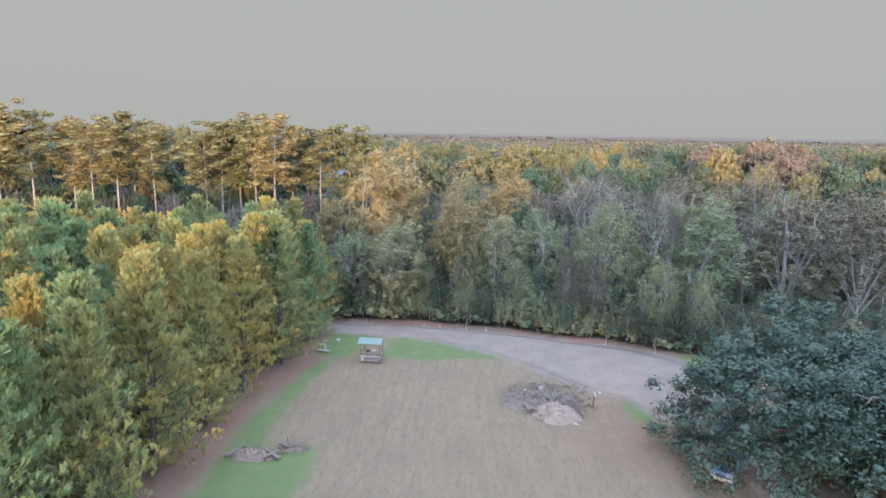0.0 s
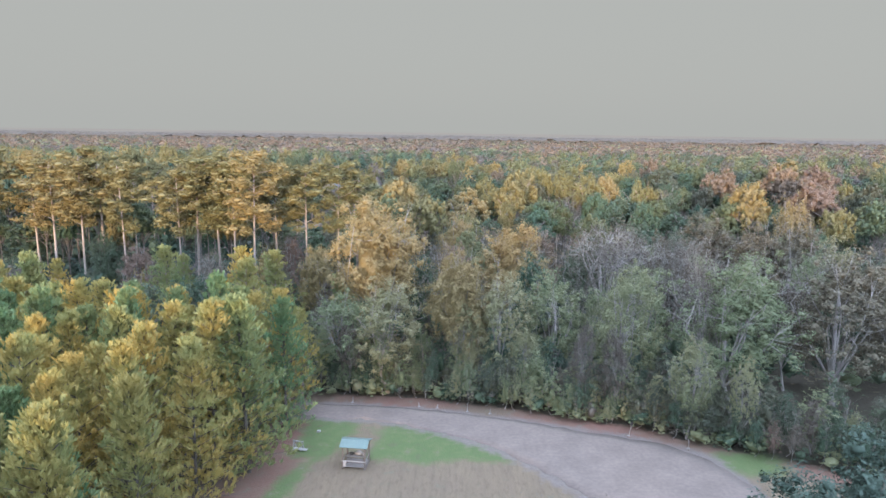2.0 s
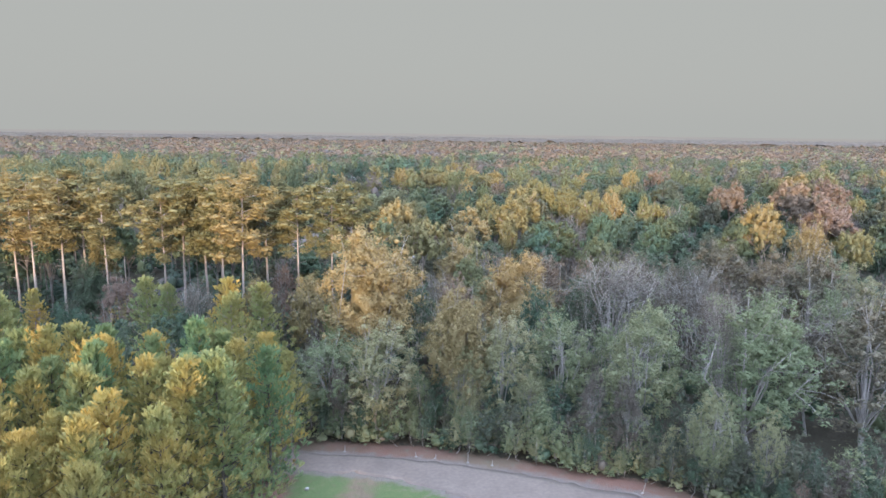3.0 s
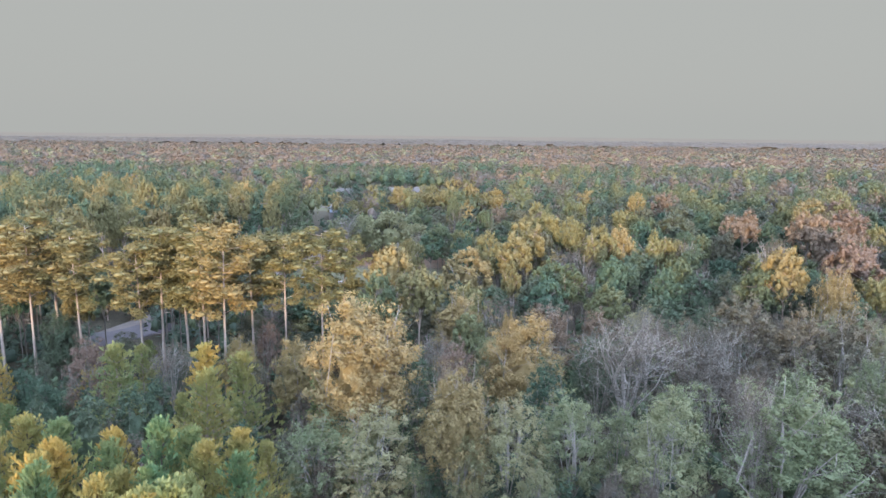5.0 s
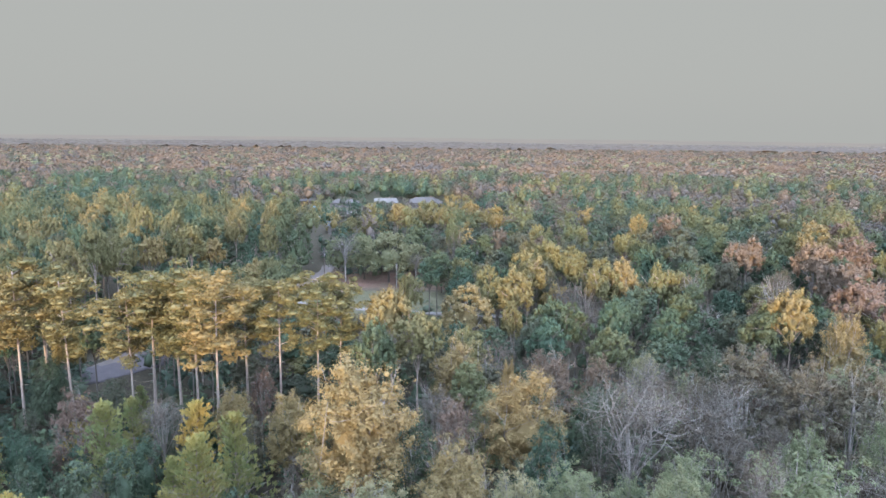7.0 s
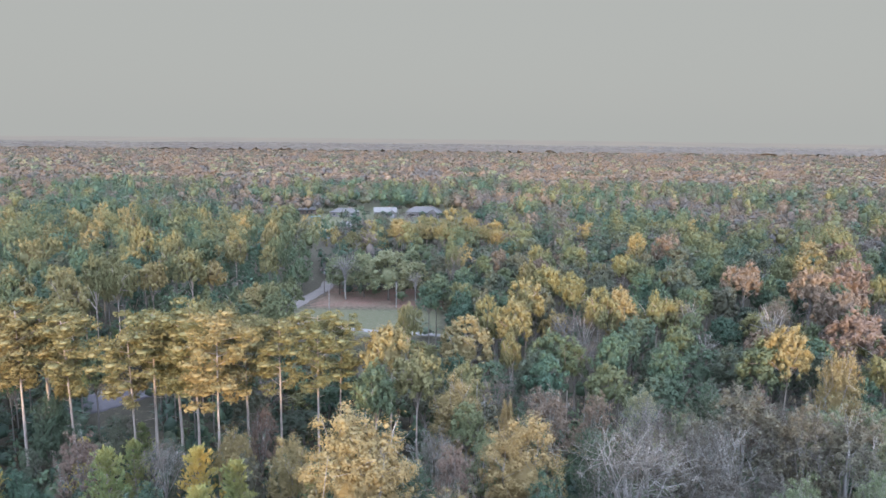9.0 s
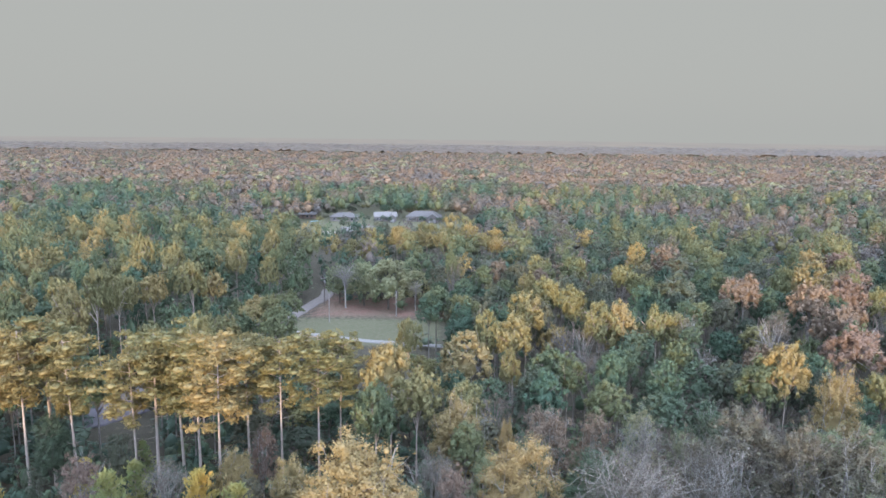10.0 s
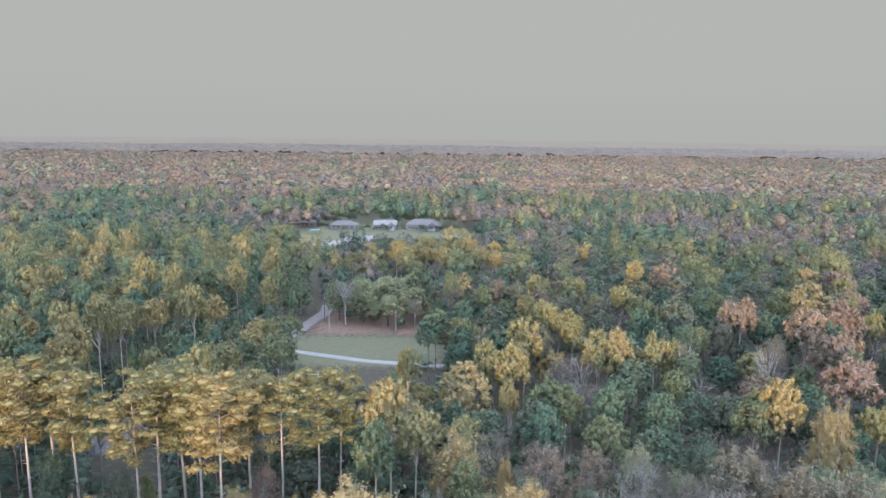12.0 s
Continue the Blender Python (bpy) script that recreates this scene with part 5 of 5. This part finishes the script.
ring_ob = new("pale_hoop", rod([(7.6, 63.2, 0.5), (7.5, 63.0, 1.0), (7.75, 62.95, 1.35), (8.0, 63.0, 1.3)], [0.07, 0.07, 0.07, 0.07], 8))
ring_ob.data.materials.append(M["white"])
tagged(ring_ob, "white bent plastic pipe sticking from the brush", "pipe")
slab = new("broken_slab", tri_mesh("broken_slab", *heap_mesh(0.45, 0.22, 0.15, 31.0, 0.12, 14)))
slab.data.materials.append(M["concrete_tile"])
slab.location = (12.0, 58.4, -0.03)
tagged(slab, "broken pale slab lying at the mound's foot", "slab")
slab2 = new("broken_slab", slab.data)
slab2.matrix_basis = pose(9.7, 65.4, 0.75, 8, 4, 50)
tagged(slab2, "broken pale slab on top of the brush heap", "slab")
slab3 = new("broken_slab", slab.data)
slab3.matrix_basis = pose(-17.2, 50.9, 0, 0, 0, 20)
slab3.scale = (0.6, 0.7, 1.2)
tagged(slab3, "small pale slab beside the debris heap", "slab")


# weeds that grow through and round the brush heap
def weed_patch(name, label, at, spread, count, mat, seed, height=0.3):
    g = np.random.default_rng(seed)
    c = np.c_[g.normal(size=count) * spread[0], g.normal(size=count) * spread[1], g.uniform(0.0, height * 0.5, count)]
    v, f = tufts(c, np.tile([0, 0, 1.0], (count, 1)) + g.normal(size=(count, 3)) * 0.35, height, g, 5, 0.14, 0.9)
    me = tri_mesh(name, v, f)
    me.materials.append(mat)
    ob = new(name, me)
    ob.location = at
    return tagged(ob, label, "weeds", kind="stuff")


weed_patch("dry_weeds", "tan dead weeds along the gravel's near edge", (10.4, 67.0, -0.02), (2.4, 1.2), 320, M["pale"], 6, 0.16)
weed_patch("dry_weeds", "tan dead weeds beside the earth mound", (13.2, 62.4, -0.02), (1.0, 1.8), 200, M["pale"], 7, 0.16)


def ladder(at, turn, tilt):
    ob = thing("ladder", "white ladder leaning up among the oak boughs", "ladder", at, turn)
    s, c = math.sin(radians(tilt)), math.cos(radians(tilt))
    for sx in (-0.35, 0.35):
        part("rail", rod([(sx, 0, 0), (sx, 5.0 * s, 5.0 * c)], [0.045, 0.045], 6), M["white"], ob)
    for k in range(11):
        d = 0.4 + k * 0.42
        part("rung", rod([(-0.35, d * s, d * c), (0.35, d * s, d * c)], [0.025, 0.025], 5), M["white"], ob)
    return ob


ladder((31.0, 50.4, -0.05), -20, 16)


# ---- cars under the oak ----
def car(at, turn, label):
    ob = thing("car", label, "car", at, turn)
    prof = [(-2.2, 0.35), (-2.25, 0.75), (-2.1, 1.0), (-1.5, 1.05), (-1.1, 1.5), (0.45, 1.55), (1.05, 1.08), (2.05, 0.92), (2.25, 0.62), (2.2, 0.32)]
    bm = bmesh.new()
    loops = []
    for wy, s in ((-0.88, 0.97), (-0.8, 1.0), (0.8, 1.0), (0.88, 0.97)):
        loops.append([bm.verts.new((px * s, wy * (0.84 if pz > 1.2 else 1.0), 0.3 + (pz - 0.3) * s)) for px, pz in prof])
    for a, b in zip(loops[:-1], loops[1:]):
        for i in range(len(prof)):
            j = (i + 1) % len(prof)
            bm.faces.new((a[i], a[j], b[j], b[i]))
    bm.faces.new(loops[0][::-1])
    bm.faces.new(loops[-1])
    bmesh.ops.recalc_face_normals(bm, faces=bm.faces)
    part("body", bm, M["car_paint"], ob)
    part("windscreen", block((0.72, 1.22, 0.025), (0.77, 0, 1.335), (0, 38, 0), 0.008), M["glass"], ob)
    part("rear_window", block((0.5, 1.2, 0.025), (-1.315, 0, 1.3), (0, -48, 0), 0.008), M["glass"], ob)
    for sy in (-1, 1):
        for cx, ln in ((-0.62, 0.8), (0.2, 0.66)):
            part("side_window", block((ln, 0.02, 0.34), (cx, sy * 0.758, 1.3), (sy * -11, 0, 0), 0.006), M["glass"], ob)
        part("headlight", block((0.1, 0.36, 0.16), (2.2, sy * 0.62, 0.74), None, 0.02), M["lamp_glass"], ob)
        part("mirror", block((0.12, 0.18, 0.13), (0.72, sy * 0.98, 1.1), None, 0.02), M["car_paint"], ob)
    part("grille", block((0.06, 0.75, 0.2), (2.235, 0, 0.66), None, 0.01), M["black"], ob)
    part("bumper", block((0.16, 1.7, 0.3), (2.2, 0, 0.44), None, 0.05), M["white"], ob, "white front bumper")
    for cx in (-1.35, 1.4):
        for sy in (-1, 1):
            w = part("wheel", rod([(cx, sy * 0.70, 0.33), (cx, sy * 0.90, 0.33)], [0.33, 0.33], 18), M["tyre"], ob)
            part("rim", rod([(cx, sy * 0.87, 0.33), (cx, sy * 0.912, 0.33)], [0.21, 0.19], 12), M["rim"], w)
    return ob


car((22.3, 49.7, 0), 232, "blue car with white bumper parked under the oak")
car((25.2, 56.6, 0), 215, "blue car half hidden behind oak boughs")


# ---- poles along the lane ----
def utility_pole(at, h, mat, arm, label):
    ob = thing("utility_pole", label, "utility pole", at, 20, "poles by the lawn")
    part("shaft", rod([(0, 0, -0.2), (0, 0, h * 0.5), (0.03, 0, h)], [0.17, 0.14, 0.11], 8), mat, ob)
    if arm:
        part("crossarm", block((2.2, 0.12, 0.14), (0, -0.14, h - 0.7), None, 0.01), M["timber_grey"], ob)
        for sx in (-0.95, 0, 0.95):
            part("insulator", rod([(sx, -0.14, h - 0.63), (sx, -0.14, h - 0.4)], [0.06, 0.04], 6), M["white"], ob)
        part("transformer", rod([(0.1, -0.38, h - 2.2), (0.1, -0.38, h - 1.3)], [0.24, 0.24], 10), M["concrete_tile"], ob, "grey metal transformer can")
    return ob


utility_pole((-40.5, 250.4, 0), 9.5, M["timber_dark"], True, "dark timber pole with crossarm beside the lane")
utility_pole((-35.2, 229.4, 0), 9.0, M["timber_grey"], False, "plain grey pole standing on the lawn")
utility_pole((-16.0, 237.3, 0), 7.6, M["concrete_tile"], False, "pale plain pole at the lawn's back")


# ---- houses beyond the woods ----
M["siding"] = solid("pale_siding", (0.165, 0.145, 0.13), (0.135, 0.12, 0.11), 0.7, 0.8)
M["brick"] = solid("tan_brickwork", (0.18, 0.13, 0.105), (0.145, 0.105, 0.083), 1.5, 0.85)
M["shingle_grey"] = solid("grey_shingles", (0.105, 0.098, 0.092), (0.082, 0.077, 0.073), 0.8, 0.9, bump=0.02)
M["shingle_pale"] = solid("pale_shingles", (0.105, 0.096, 0.09), (0.082, 0.075, 0.07), 0.8, 0.9, bump=0.02)
M["sheet_blue"] = solid("blue_grey_sheet_roof", (0.085, 0.10, 0.12), (0.07, 0.085, 0.10), 0.5, 0.8)
M["sheet_white"] = solid("white_sheet_roof", (0.16, 0.15, 0.136), (0.13, 0.122, 0.112), 0.5, 0.85)
M["tarp"] = solid("blue_tarp", (0.08, 0.21, 0.27), (0.06, 0.17, 0.23), 1.0, 0.5)
M["sand"] = solid("pale_yard_sand", (0.21, 0.18, 0.15), (0.17, 0.148, 0.125), 0.6, 0.95)


def house(at, turn, w, d, h, rise, wall, roof, label, hip=True, windows=4, wing=0.0):
    ob = thing("house", label, "house", at, turn, "houses beyond the woods")
    shell = bmesh.new()
    box_bm(shell, (w, d, h), (0, 0, h / 2))
    if wing:
        box_bm(shell, (w * 0.3, wing, h), (w * 0.28, -d / 2 - wing / 2 + 0.05, h / 2))
    part("wall", shell, wall, ob)

    def cover(x, y, ww, dd, along_x):
        bm = bmesh.new()
        o = 0.5
        inset = (dd / 2 if hip else 0.0) if along_x else 0.0
        a = [bm.verts.new((x + sx * (ww / 2 + o), y + sy * (dd / 2 + o), h + 0.02)) for sx, sy in ((-1, -1), (1, -1), (1, 1), (-1, 1))]
        if along_x:
            r = [bm.verts.new((x - ww / 2 - o + inset, y, h + rise)), bm.verts.new((x + ww / 2 + o - inset, y, h + rise))]
            faces = ((a[0], a[1], r[1], r[0]), (a[1], a[2], r[1]), (a[2], a[3], r[0], r[1]), (a[3], a[0], r[0]))
        else:
            r = [bm.verts.new((x, y - dd / 2 - o, h + rise * 0.8)), bm.verts.new((x, y + dd / 2 + 2, h + rise * 0.8))]
            faces = ((a[0], a[1], r[0]), (a[1], a[2], r[1], r[0]), (a[2], a[3], r[1]), (a[3], a[0], r[0], r[1]))
        for fc in faces:
            bm.faces.new(fc)
        bm.faces.new((a[3], a[2], a[1], a[0]))
        bmesh.ops.recalc_face_normals(bm, faces=bm.faces)
        return bm
    part("roof", cover(0, 0, w, d, True), roof, ob)
    if wing:
        part("wing_roof", cover(w * 0.28, -d / 2 - wing / 2, w * 0.3, wing, False), roof, ob)
    span = w * (0.5 if wing else 0.85)
    for i in range(windows):
        cx = -w / 2 + w * 0.08 + span * (i + 0.5) / windows
        if i == windows // 2:
            part("door", block((1.0, 0.08, 2.05), (cx, -d / 2 - 0.03, 1.05), None, 0.01), M["timber_dark"], ob)
            continue
        win = part("window", block((1.5, 0.08, 1.3), (cx, -d / 2 - 0.03, 1.55), None, 0.01), M["white"], ob)
        part("pane", block((1.3, 0.04, 1.1), (cx, -d / 2 - 0.065, 1.55), None, 0.005), M["glass"], win)
    if wing:
        part("garage_door", block((w * 0.2, 0.08, 2.2), (w * 0.28, -d / 2 - wing, 1.1), None, 0.01), M["white"], ob)
    part("chimney", block((0.8, 0.8, rise + 1.0), (w * 0.18, d * 0.18, h + rise * 0.5 + 0.2), None, 0.02), M["brick"], ob)
    return ob


house((-98, 481, 0), 3, 20, 8, 2.7, 1.6, M["brick"], M["shingle_pale"], "long low tan brick house with pale roof", False, 6)
house((-68, 471, 0), -4, 17, 10, 2.8, 2.4, M["siding"], M["shingle_pale"], "low house with pale hipped roof behind lawn", True, 5)
house((-42, 472, 0), 8, 14, 9, 3.0, 2.8, M["siding"], M["sheet_white"], "pale house with white gabled roof by the lawn", False, 4, 5)
house((-17, 474, 0), -3, 22, 11, 3.2, 3.2, M["siding"], M["shingle_grey"], "large pale house with grey roof and garage wing", True, 7, 6)
house((-48, 405, 0), 18, 22, 13, 3.4, 1.9, M["siding"], M["sheet_white"], "wide low building with white sheet roof", False, 4)
house((-53, 357, 0), 12, 11, 15, 3.6, 2.0, M["siding"], M["sheet_blue"], "shed-like building with blue-grey sheet roof", False, 3)
house((40, 404, 0), -12, 17, 11, 3.2, 3.0, M["siding"], M["sheet_blue"], "house with blue-grey roof among trees", False, 4)
house((62, 478, 0), 10, 20, 11, 3.0, 2.8, M["brick"], M["shingle_grey"], "brick house with grey roof in a bare clearing", True, 5)
house((-30, 560, 0), 4, 22, 11, 3.0, 3.2, M["siding"], M["shingle_grey"], "distant house with grey roof among woods", True, 5)
tagged(ribbon("yard_sand", ((-76, 402), (-66, 401), (-60, 400)), ((-74, 418), (-66, 420), (-58, 419)), 0.14, M["sand"], RNG, 0.5, 20), "pale sandy yard beside a building", "yard", kind="structure")
canopy = thing("tarp_canopy", "blue tarp canopy on thin poles in a yard", "canopy", (-82, 446, 0))
bm = bmesh.new()
box_bm(bm, (6.0, 4.5, 0.06), (0, 0, 2.5))
for vv in bm.verts:
    vv.co.z += 0.08 * vv.co.x
part("sheet", bm, M["tarp"], canopy)
for sx in (-2.8, 2.8):
    for sy in (-2, 2):
        part("pole", rod([(sx, sy, 0), (sx, sy, 2.45 + 0.08 * sx)], [0.05, 0.05], 6), M["concrete_tile"], canopy)
